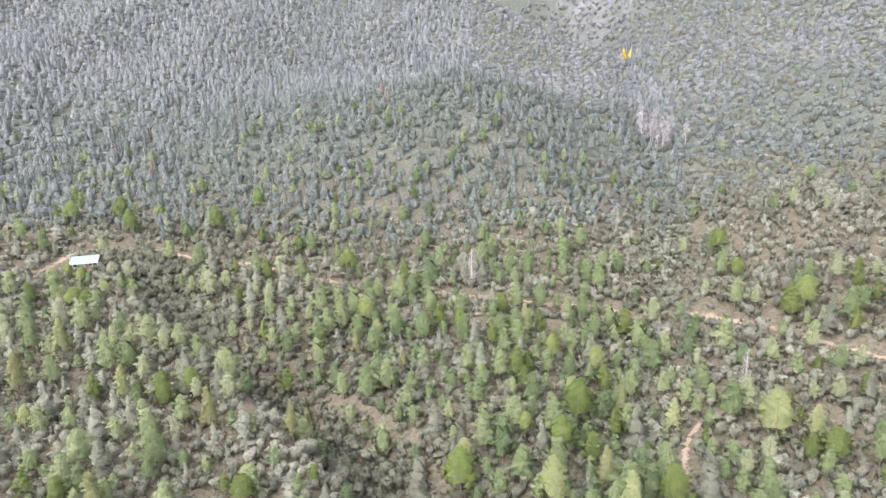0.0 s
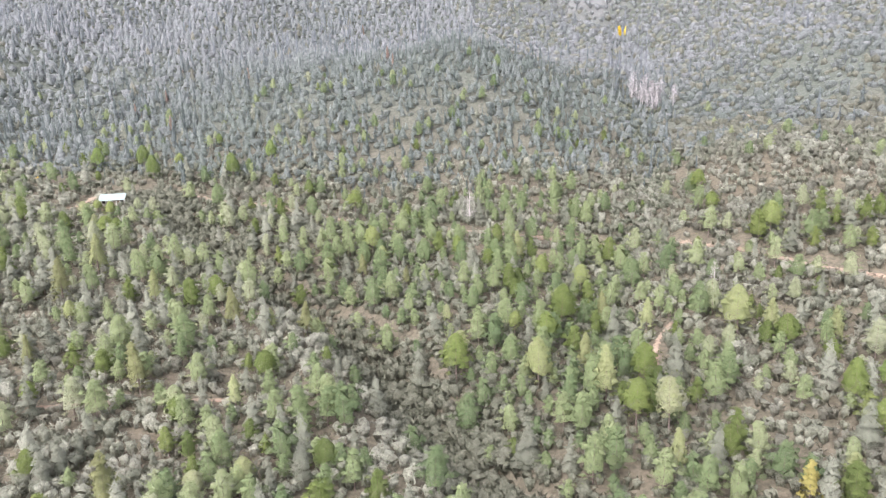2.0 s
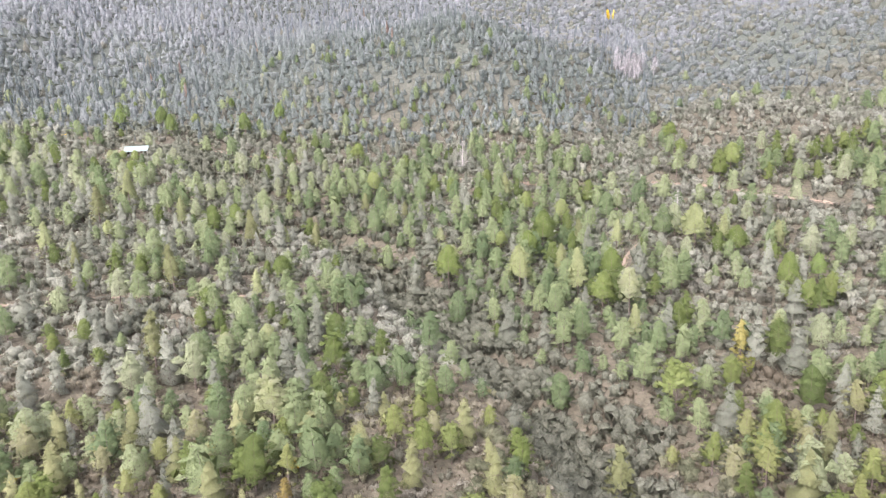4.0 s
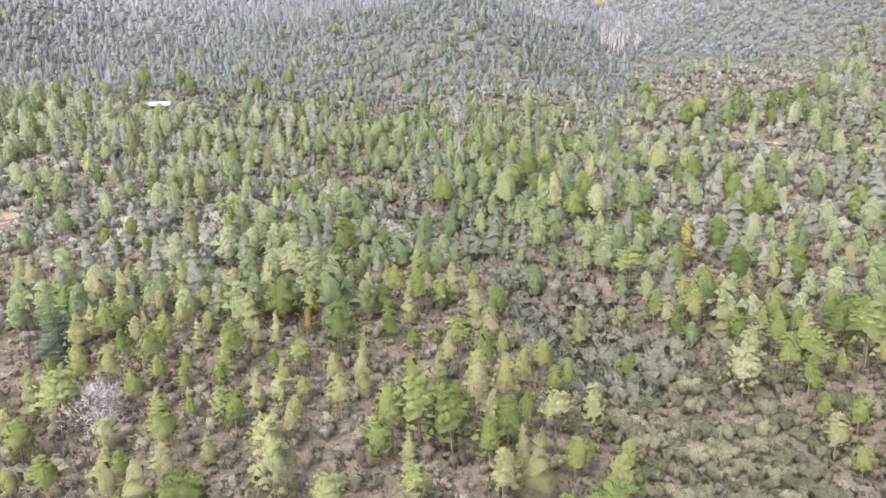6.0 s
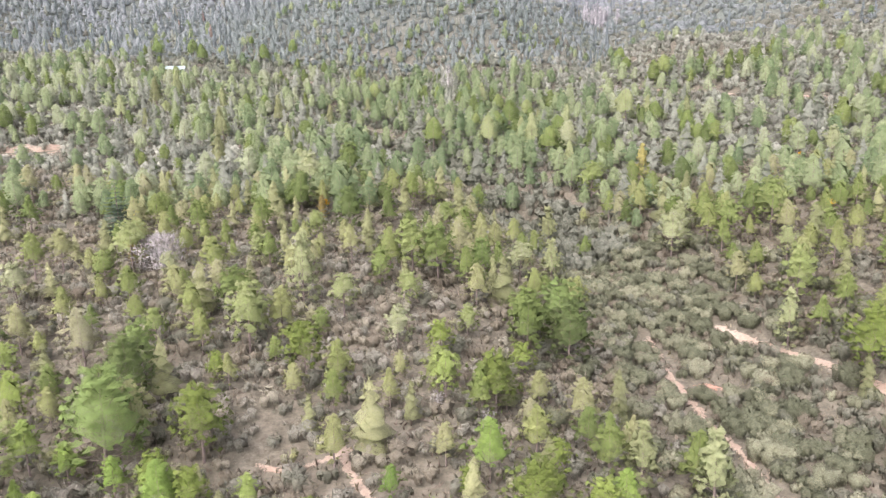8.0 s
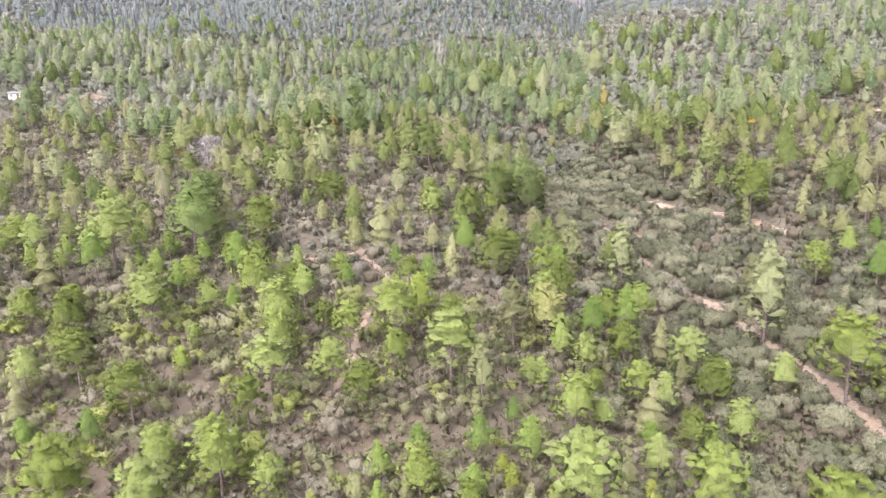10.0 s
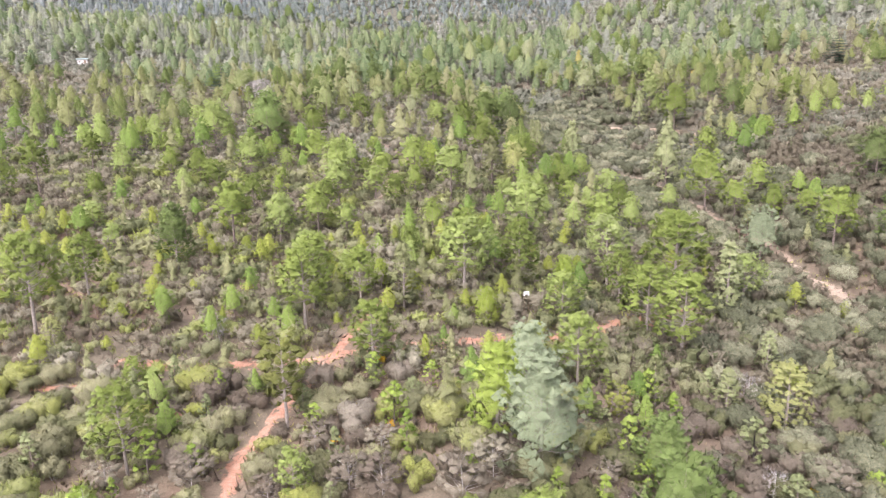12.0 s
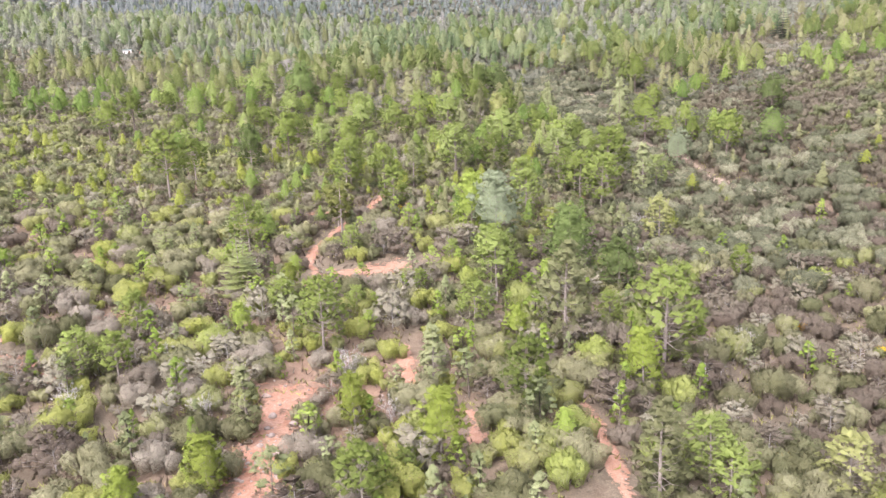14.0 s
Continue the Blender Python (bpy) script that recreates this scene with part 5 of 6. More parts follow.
x, y = scatter(11, 9000, -150, 60, 4.3)
lots = np.random.default_rng(10).uniform(0, 1, len(x))
ok = off_track(x, y, 0.8) & free(x, y, 1.5) & (lots > 0.95 * open_ground(x, y)) & (patchy(x, y, 30, 3) > 0.48 - 0.12 * step(y, -60, 20))
x, y = x[ok], y[ok]
r0 = np.random.default_rng(12)
sel = r0.uniform(0, 1, len(x))
sc = r0.uniform(0.5, 1.0, len(x)) * (0.8 + 0.5 * step(y, -110, -30))
k1, k2 = (sel < 0.82) & (y < -45), (sel < 0.82) & (y >= -45)
strewn("pine_wood", mid_pine, x[k1], y[k1], sc[k1], LEAF["p"], "light green pines scattered over the lower slope", "pine wood", 13, stemmat=BARK)
strewn("slope_pines", mid_pine, x[k2], y[k2], sc[k2], LEAF["q"], "green pines scattered over the middle slope", "pine wood", 15, stemmat=BARK)
k1, k2 = (sel >= 0.82) & (y < -45), (sel >= 0.82) & (y >= -45)
strewn("pale_pine_wood", slim_pine, x[k1], y[k1], sc[k1], LEAF["g"], "slender pale green pines on the lower slope", "pine wood", 14, stemmat=BARK)
strewn("pale_slope_pines", slim_pine, x[k2], y[k2], sc[k2], LEAF["g"], "slender pale grey pines on the middle slope", "pine wood", 19, stemmat=BARK)

x, y = scatter(16, 1500, -214, -95, 2.7, 6)
ok = off_track(x, y, 0.5) & free(x, y, 1.2) & ((x < 22) | (np.arange(len(x)) % 4 == 0))
x, y = x[ok][:640], y[ok][:640]
sc = r0.uniform(0.28, 0.62, len(x))
sel = r0.uniform(0, 1, len(x))
front = y < -140
for name, shapes, k, leaf, words, seed in (
    ("front_saplings", sapling, front & (sel < 0.55), "b", "small bright green pine saplings with visible limbs among the scrub", 17),
    ("pale_front_saplings", sapling, front & (sel >= 0.55), "g", "small pale green pine saplings with visible limbs among the scrub", 18),
    ("pine_saplings", mid_pine, ~front & (sel < 0.55), "b", "small bright green pine saplings among the scrub", 27),
    ("pale_saplings", slim_pine, ~front & (sel >= 0.55), "g", "small pale green pine saplings among the scrub", 28),
):
    strewn(name, shapes, x[k], y[k], sc[k], LEAF[leaf], words, "pine saplings", seed, stemmat=BARK)

x, y = scatter(21, 40000, 40, 350, 3.9)
lots = np.random.default_rng(20).uniform(0, 1, len(x))
ok = (lots > 0.95 * open_ground(x, y)) & off_track(x, y, 0.8) & free(x, y, 1.3) & (patchy(x, y, 40, 5) > 0.25) & (r0.uniform(0, 1, len(x)) < np.where(x > 55, 0.75 - 0.45 * step(y, 175, 200), np.where(x < -60, 0.8, 0.95)) * (1 - 0.5 * step(y, 215, 270) - 0.5 * step(y, 270, 350))) & (np.abs(x - creek_x(y) - 3) > 7) & ~((np.abs(x - creek_x(y) + 13) < 6) & (y < 160) & (np.arange(len(x)) % 3 > 0))
x, y = x[ok], y[ok]
sel = r0.uniform(0, 1, len(x))
sc = (0.6 + 0.8 * r0.uniform(0, 1, len(x)) ** 1.6) * (1 - 0.3 * step(y, 200, 320))
pale_from = np.where((x < -40) | (x > 60), 0.58, 0.72)  # more grey slender pines on the valley's dry sides
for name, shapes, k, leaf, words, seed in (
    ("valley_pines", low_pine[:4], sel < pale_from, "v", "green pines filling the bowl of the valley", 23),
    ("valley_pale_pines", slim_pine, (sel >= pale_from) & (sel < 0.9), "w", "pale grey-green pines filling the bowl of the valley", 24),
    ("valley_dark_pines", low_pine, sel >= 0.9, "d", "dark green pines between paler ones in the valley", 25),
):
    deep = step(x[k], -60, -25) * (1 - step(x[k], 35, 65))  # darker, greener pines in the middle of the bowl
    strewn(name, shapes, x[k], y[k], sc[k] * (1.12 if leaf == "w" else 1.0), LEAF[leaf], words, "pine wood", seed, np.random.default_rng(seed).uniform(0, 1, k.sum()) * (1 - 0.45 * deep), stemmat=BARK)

x, y = scatter(31, 60000, 235, 640, 2.9, 10)
rav = x - ravine_x(y)
foot = np.exp(-(((x - 5) / 75) ** 2)) * (1 - step(y, 330, 410))  # close dark stand at the mountain's foot
wooded = np.clip(patchy(x, y, 45, 8) * 1.7 - 0.35, 0, 1)
share = np.where(rav > 14, 0.07, np.where(np.abs(rav) < 14, 0.42, np.where((x > 20) & (y > 335), 0.10, 0.16 + 0.4 * wooded * (1 - 0.4 * step(y, 380, 520)))))
share = np.maximum(share, 0.75 * foot * (rav < -10))
ok = off_track(x, y, 0.8) & (r0.uniform(0, 1, len(x)) < step(y, 230, 285) * share)
x, y, foot, rav = x[ok], y[ok], foot[ok], rav[ok]
size = 1.1 * np.where(foot > 0.4, 0.4 + 0.3 * r0.uniform(0, 1, len(x)), 0.42 + 0.85 * r0.uniform(0, 1, len(x)) ** 2.0)
# hue pales up the slope to imitate haze; the foot's stand stays darker
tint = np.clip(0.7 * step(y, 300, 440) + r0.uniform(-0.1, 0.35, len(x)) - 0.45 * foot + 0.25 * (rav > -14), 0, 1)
strewn("hillside_conifers", spire, x, y, size, LEAF["h"], "thin conifers standing all over the mountainside, coloured grey-green as by haze", "conifer wood", 33, tint, stemmat=BARK)

# ---- scrub ----
near_shrub = [shrub_shape(300 + i, 1.9, 2.3, 8, 680, 0.38, 5, 2) for i in range(5)]
mid_shrub = [shrub_shape(320 + i, 2.1, 2.3, 3, 45, 0.66, 4, 2, 0.75) for i in range(8)]
lobed_shrub = [shrub_shape(330 + i, 2.0, 2.3, 4, 84, 0.62, 4, 2, 0.78) for i in range(8)]
front_shrub = [shrub_shape(350 + i, 1.9, 2.3, 5, 165, 0.46, 5, 2) for i in range(8)]
low_shrub = [shrub_shape(340 + i, 2.3, 2.6, 2, 24, 1.0, 4, 2, 0.86) for i in range(8)]
twig_shrub = [tree_shape(380 + i, 2.3, 1.9, 0.03, "flat" if i % 2 else "dome", 6, 7, 5, 0.48, 5, 0.065, 3, 4, clumps=1, clump=0.36, segs=4) for i in range(5)]
hill_shrub = [shrub_shape(360 + i, 3.4, 2.8, 1, 6, 1.2, 5, 2) for i in range(4)] + [(None, spire_shape(370 + i, 3.2 + 0.45 * i, 1.75, 2, 5)[1]) for i in range(6)]

SHRUBS = (("oak_shrub", NEARSCRUB, "rounded olive oak shrub on red soil"), ("dry_shrub", GREYSCRUB, "greyish brown half-dry shrub with fine twigs"))
x, y = scatter(41, 1500, -206, -150, 2.2, 4)
ok = off_track(x, y, 0.7) & free(x, y, 0.9)
x, y = x[ok][:320], y[ok][:320]
thing_xy = np.stack([x, y], 1)
made = {}
for i, (a_, b_) in enumerate(thing_xy):
    which = 0 if rng.random() < 0.62 else 1
    v = rng.randrange(5)
    name, mat, label = SHRUBS[which]
    if (which, v) not in made:
        (sv, sf), (lv, lf, lt, ln) = (near_shrub, twig_shrub)[which][v]
        ob = new(name)
        st = new("stem", from_arrays("stem", sv, sf, [GREYWOOD], smooth=True))
        st.parent = ob
        lvs = new("foliage", from_arrays("foliage", lv, lf, [mat], lt, np.full(len(lf), -1.0), normals=ln))
        lvs.parent = ob
        made[which, v] = tagged(ob, label, "shrub", group="shrubs on the near slope")
    else:
        ob = copy_thing(made[which, v], Matrix())
    s = rng.uniform(0.45, 1.2)
    ob.matrix_basis = pose(a_, b_, float(surface(a_, b_)) - 0.05, 0, 0, rng.uniform(0, 360)) @ Matrix.Diagonal((s, s * rng.uniform(0.8, 1.1), s * rng.uniform(0.9, 1.4), 1))


def scrub(name, shapes, seed, n, y0, y1, spacing, lo, hi, greyshare, mats, words, thin=0.0, margin=20.0, where=None):
    x, y = scatter(seed, n, y0, y1, spacing, margin)
    if where is not None:
        k = where(x, y)
        x, y = x[k], y[k]
    ok = off_track(x, y, 0.35) & free(x, y, 0.3)
    if y0 < -150:
        near = np.array([np.hypot(a_ - thing_xy[:, 0], b_ - thing_xy[:, 1]).min() for a_, b_ in zip(x, y)])
        ok &= near > 1.5
    wood = patchy(x, y, 26, seed)
    ok &= wood > thin
    x, y, wood = x[ok], y[ok], wood[ok]
    r = np.random.default_rng(seed + 1)
    crest = (np.abs(x - creek_x(y) + 14) < 8) & (y > 5) & (y < 170)
    grey = r.uniform(0, 1, len(x)) < greyshare * (0.5 + (1 - wood)) + 0.5 * crest + 0.35 * ((x > creek_x(y) - 18) & (y < -60)) + 0.4 * ((x > 55) & (y > 20) & (y < 300)) + 0.12 * ((x < -50) & (y > 0) & (y < 200))
    sc = (lo + (hi - lo) * r.uniform(0, 1, len(x)) ** 1.4) * (0.85 + 0.4 * wood)
    bank = np.clip(1.2 - np.abs(x - creek_x(y) - 18) / 42, 0, 1)  # darker evergreen oak along the creek
    hues = np.where(crest, r.uniform(0.6, 1, len(x)), r.uniform(0, 1, len(x)) * (1 - (0.95 if y0 < -100 else 0.8) * bank))
    if y0 < -100:  # fresh yellow-green growth on the stony slope
        hues = np.clip(hues + 0.5 * (1 - step(x, -2, 9)) * (1 - step(y, -170, -155)), 0, 1)
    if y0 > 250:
        hues = np.clip(0.05 + 0.45 * hues + 0.4 * step(y, 290, 430) - 0.3 * np.exp(-(((x - 5) / 80) ** 2)) * (1 - step(y, 330, 410)), 0, 1)  # denser, darker growth at the mountain's foot; hue pales above it to imitate haze
    for tag, k, mat, label in ((name, ~grey, mats[0], words[0]), ("dry_" + name, grey, mats[1], words[1])):
        strewn(tag, shapes, x[k], y[k], sc[k], mat, label, "scrub", seed + 2, hues[k], 0.05)


scrub("front_scrub", front_shrub, 51, 12000, -232, -140, 1.75, 0.45, 1.2, 0.30, (NEARSCRUB, GREYSCRUB), ("olive green scrub covering the nearest slope", "brownish dry scrub on the nearest slope"), 0.1)
scrub("near_scrub", lobed_shrub, 53, 30000, -140, -60, 1.75, 0.5, 1.25, 0.33, (NEARSCRUB, GREYSCRUB), ("olive green scrub covering the near slope", "brownish dry scrub between the pines"), 0.1)
scrub("slope_scrub", mid_shrub, 61, 40000, -62, 80, 2.25, 0.55, 1.25, 0.42, (SCRUB, GREYSCRUB), ("grey-olive scrub under the pines", "brownish dry scrub under the pines"), 0.0)
scrub("valley_scrub", low_shrub, 71, 60000, 78, 268, 2.75, 0.85, 1.55, 0.12, (HAZYVALLEYSCRUB, HAZYDRYVALLEY), ("dense olive scrub in the bowl of the valley", "dry grey scrub in the bowl of the valley"), 0.12)
open_hill = lambda x, y: (x > ravine_x(y) + 12) | ((x > 20) & (y > 335) & (x < ravine_x(y) - 6))
scrub("hill_scrub", hill_shrub, 81, 60000, 258, 680, 2.75, 0.85, 1.4, 0.03, (HAZYHILLSCRUB, HAZYDRYVALLEY), ("scrub covering the mountainside, coloured grey-green as by haze", "dry grey scrub on the mountainside"), 0.05, 10.0, lambda x, y: ~open_hill(x, y))
scrub("side_hill_scrub", hill_shrub[:4], 85, 60000, 258, 680, 2.75, 0.8, 1.3, 0.25, (HAZYHILLSCRUB, HAZYDRYVALLEY), ("rounded scrub covering the open hillside, hazed to olive-grey", "dry grey scrub on the open hillside"), 0.05, 10.0, open_hill)


# ---- evergreen oak thickets along the creek and its ravine ----
for name, shapes, seed, n, y0, y1, shift, wide, lo, hi, mat, words in (
    ("ravine_thicket", low_shrub, 91, 1200, 32, 240, 4.0, 5.5, 1.0, 1.9, HAZYVALLEYSCRUB, "dark evergreen oak thicket in the narrow ravine"),
    ("creek_thicket", front_shrub, 92, 1300, -160, 60, 6.0, 12.0, 0.5, 1.4, CREEKSCRUB, "grey-green evergreen oak thicket along the creek"),
    ("side_ravine_thicket", low_shrub, 93, 500, 120, 330, 0.0, 6.0, 0.7, 1.3, HAZYVALLEYSCRUB, "dark evergreen oak thicket in the side ravine"),
):
    r = np.random.default_rng(seed)
    y = r.uniform(y0, y1, n)
    x = (ravine_x(y) if "side" in name else creek_x(y)) + shift + r.normal(0, wide, n)
    ok = off_track(x, y, 0.3)
    x, y = x[ok], y[ok]
    strewn(name, shapes, x, y, r.uniform(lo, hi, len(x)), mat, words, "thicket", seed + 1, r.uniform(0, 1, len(x)) ** 1.3 * (0.9 if "creek" in name else 0.2), 0.05)


# ---- the same wood and scrub to both sides of the valley ----
r = np.random.default_rng(131)
x, y = r.uniform(-270, 270, 17000), r.uniform(-330, 300, 17000)
ok = np.abs(x) > np.where(y > -242, 0.65 * (y + 242) + 18, 8.0)
x, y = x[ok], y[ok]
tree = r.uniform(0, 1, len(x)) < 0.06
strewn("outer_scrub", hill_shrub[:4], x[~tree], y[~tree], r.uniform(1.0, 2.1, (~tree).sum()), SCRUB, "grey-olive scrub covering the valley sides", "scrub", 132)
strewn("outer_pines", low_pine, x[tree], y[tree], r.uniform(0.5, 1.2, tree.sum()), LEAF["q"], "green pines scattered over the valley sides", "pine wood", 133, stemmat=BARK)


# ---- grass and low herbs between the shrubs of the near slope ----
def tuft_shape(seed):
    r = np.random.default_rng(seed)
    at = r.normal(0, 0.35, (5, 3)) * np.array([1, 1, 0])
    return None, leafage([sprays(r, at, np.repeat(np.array([[0, 0, 1.0]]), 5, 0), 0.62, 3, 0.09)], (0, 0, -0.3), (0.6, 0.6, 0.6), 0.5)


HERB = foliage("grass_and_herbs", 0, 0, 0, gaps=0.40, stops=[(0.0, (0.12, 0.14, 0.04)), (0.35, (0.24, 0.27, 0.06)), (0.6, (0.33, 0.34, 0.10)), (0.8, (0.36, 0.29, 0.15)), (1.0, (0.44, 0.36, 0.22))])
x, y = scatter(101, 9000, -212, -100, 0.9, 5)
ok = off_track(x, y, -0.65) & (patchy(x, y, 9, 12) > 0.40)
x, y = x[ok], y[ok]
hues = np.clip(patchy(x, y, 22, 14) + np.random.default_rng(102).normal(0, 0.22, len(x)), 0, 1)
strewn("grass_tufts", [tuft_shape(110 + i) for i in range(6)], x, y, np.random.default_rng(103).uniform(0.5, 1.25, len(x)), HERB, "yellow-green and straw-coloured grass tufts on red soil", "grass", 104, hues)

BRUSH = foliage("dry_brush", 0, 0, 0, gaps=0.44, stops=[(0.0, (0.10, 0.07, 0.055)), (0.3, (0.17, 0.13, 0.10)), (0.55, (0.24, 0.20, 0.155)), (0.75, (0.21, 0.20, 0.12)), (1.0, (0.32, 0.26, 0.20))])


def brush_shape(seed):
    r = np.random.default_rng(seed)
    at = r.normal(0, 0.5, (5, 3)) * np.array([1, 1, 0])
    return None, leafage([sprays(r, at, np.repeat(np.array([[0, 0, 1.0]]), 5, 0) + at * 0.6, 0.85, 2, 0.22)], (0, 0, -0.3), (0.7, 0.7, 0.8), 0.6)


x, y = scatter(121, 40000, -205, 60, 1.25, 6)
ok = off_track(x, y, 0.0) & (patchy(x, y, 14, 16) > 0.3)
x, y = x[ok], y[ok]
hues = np.clip(patchy(x, y, 30, 17) * 0.8 + np.random.default_rng(122).normal(0.05, 0.2, len(x)), 0, 1)
strewn("dry_brush", [brush_shape(140 + i) for i in range(6)], x, y, np.random.default_rng(123).uniform(0.6, 1.35, len(x)), BRUSH, "brownish dry brush and litter between shrubs and pines", "brush", 124, hues)

ORANGE = ((26.3, -194.9), (45.1, -158.9), (40.7, -167.6), (45.4, -174.2), (-6.5, -149.3), (-2.1, -147.6), (50.5, -120.0), (46.0, -124.9), (30.2, -153.1), (41.0, -153.4), (-3.6, -169.1), (-3.7, -137.2), (58.2, -40.7), (52.4, -43.7), (62.2, -65.2), (86.1, 39.3), (97.5, 78.6), (89.0, 46.5), (-65.8, 47.9), (-37.8, 54.4), (-23.0, 47.7), (-58.1, 24.7), (-155.2, 251.9), (-156.0, 254.6),)
BARE = ((-15.5, -192.6), (-25.7, -191.1), (29.8, -178.1), (-21.8, -181.5), (-1.8, -192.0), (-5.5, -185.7), (-20.8, -130.2), (30.9, -138.8), (52.6, -127.1), (26.6, -153.6), (8.0, -35.6), (2.0, -32.2),)
LEAF_YELLOW = foliage("autumn_leaves", (0.55, 0.38, 0.03), (0.78, 0.58, 0.05), (0.9, 0.75, 0.12))
PALEWOOD = bark("pale_wood", (0.32, 0.30, 0.30), (0.50, 0.475, 0.475))

# ---- house above the ravine ----
PALE_ROOF = plain("pale_roof_sheet", (0.23, 0.285, 0.265), 0.6, 0.1, 0.10, 1.5)
WALL = plain("weathered_wall", (0.42, 0.34, 0.28), 0.85)
WHITEWASH = plain("whitewash", (0.62, 0.60, 0.57), 0.85, 0.0, 0.08)
TIMBER = plain("old_timber", (0.22, 0.15, 0.11), 0.85)
GLASS = plain("dark_window_glass", (0.03, 0.035, 0.04), 0.1)
ROCK = earth("pale_rock", [(0.35, (0.25, 0.185, 0.15)), (0.65, (0.35, 0.29, 0.25))], [(0.35, (0.21, 0.15, 0.12)), (0.65, (0.38, 0.33, 0.295))], 0.8, 4.0, 0.5, 0.4)
SIGN_WHITE = plain("sign_white", (0.6, 0.6, 0.59), 0.6, 0.0, 0.05)


def box(bm, x0, x1, y0, y1, z0, z1, bevel=0.0):
    r = bmesh.ops.create_cube(bm, size=1.0)
    bmesh.ops.scale(bm, vec=(x1 - x0, y1 - y0, z1 - z0), verts=r["verts"])
    bmesh.ops.translate(bm, vec=((x0 + x1) / 2, (y0 + y1) / 2, (z0 + z1) / 2), verts=r["verts"])
    if bevel:
        edges = list({ed for v in r["verts"] for ed in v.link_edges})
        bmesh.ops.bevel(bm, geom=edges, offset=bevel, segments=1, affect="EDGES")
    return bm


def boxed(name, mat, parent, dims, label="", bevel=0.015):
    return part(name, box(bmesh.new(), *dims, bevel), mat, parent, label)


def sheet(name, mat, parent, x0, x1, eave, ridge, label=""):
    """One corrugated roof sheet from the eave (y, z) to the ridge (y, z)."""
    bm = bmesh.new()
    n = 8
    rows = []
    for k in range(n + 1):
        x = x0 + (x1 - x0) * k / n
        lift = 0.035 * (k % 2)
        rows.append([bm.verts.new((x, p[0], p[1] + lift + d)) for p in (eave, ridge) for d in (0.0, 0.03)])
    for a_, b_ in zip(rows[:-1], rows[1:]):
        for i, j in ((1, 3), (2, 0), (0, 1), (3, 2)):
            bm.faces.new((a_[i], b_[i], b_[j], a_[j]))
    bm.faces.new((rows[0][0], rows[0][1], rows[0][3], rows[0][2]))
    bm.faces.new((rows[-1][0], rows[-1][2], rows[-1][3], rows[-1][1]))
    bmesh.ops.recalc_face_normals(bm, faces=bm.faces)
    return part(name, bm, mat, parent, label)


def window(parent, x, y, z, w, h, back):
    frame_ = boxed("window", TIMBER, parent, (x - w / 2, x + w / 2, y - 0.06, y + back, z - h / 2, z + h / 2), "dark timber window")
    boxed("pane", GLASS, frame_, (x - w / 2 + 0.07, x - 0.03, y - 0.085, y - 0.065, z - h / 2 + 0.07, z + h / 2 - 0.07), "", 0)
    boxed("pane", GLASS, frame_, (x + 0.03, x + w / 2 - 0.07, y - 0.085, y - 0.065, z - h / 2 + 0.07, z + h / 2 - 0.07), "", 0)


def house(x, y, turn):
    ob = new("house")
    w, d, h = 7.4, 4.6, 2.7
    boxed("wall", WALL, ob, (-w / 2, w / 2, -d / 2, d / 2, -1.2, h))
    for x0, x1 in ((-w / 2, -w / 2 + 1.9), (-w / 2 + 2.0, 0)):
        boxed("panel", WHITEWASH, ob, (x0 + 0.1, x1 - 0.1, -d / 2 - 0.04, -d / 2 + 0.01, 0.1, h - 0.3), "whitewashed wall panel")
    boxed("porch_floor", TIMBER, ob, (0.2, w / 2 + 0.5, -d / 2 - 2.1, -d / 2, -0.1, 0.05), "timber porch floor")
    for px in (0.4, 1.6, 2.8, w / 2 + 0.4):
        boxed("post", WHITEWASH, ob, (px - 0.07, px + 0.07, -d / 2 - 2.0, -d / 2 - 1.86, -1.4, 2.25), "pale porch post")
    boxed("rail", TIMBER, ob, (0.4, w / 2 + 0.4, -d / 2 - 1.97, -d / 2 - 1.9, 0.85, 0.95))
    boxed("door", TIMBER, ob, (1.2, 2.1, -d / 2 - 0.05, -d / 2 + 0.01, 0.06, 2.05), "dark timber door")
    window(ob, -2.8, -d / 2 - 0.04, 1.5, 1.0, 0.9, 0.05)
    window(ob, 2.9, -d / 2 - 0.01, 1.5, 1.1, 0.9, 0.05)
    n = 6
    for k in range(n):
        x0 = -w / 2 - 0.5 + (w + 1.1) * k / n
        sheet("roof_sheet", PALE_ROOF, ob, x0, x0 + (w + 1.1) / n + 0.03, (-d / 2 - 2.3, 2.25), (0.6, 3.75))
        sheet("roof_sheet", PALE_ROOF, ob, x0, x0 + (w + 1.1) / n + 0.03, (d / 2 + 0.6, 2.75), (0.6, 3.75))
    ob.matrix_basis = pose(x, y, float(surface(x, y)) + 0.9, 0, 0, turn)
    return tagged(ob, "small house with a pale green sheet metal roof and porch", "house")


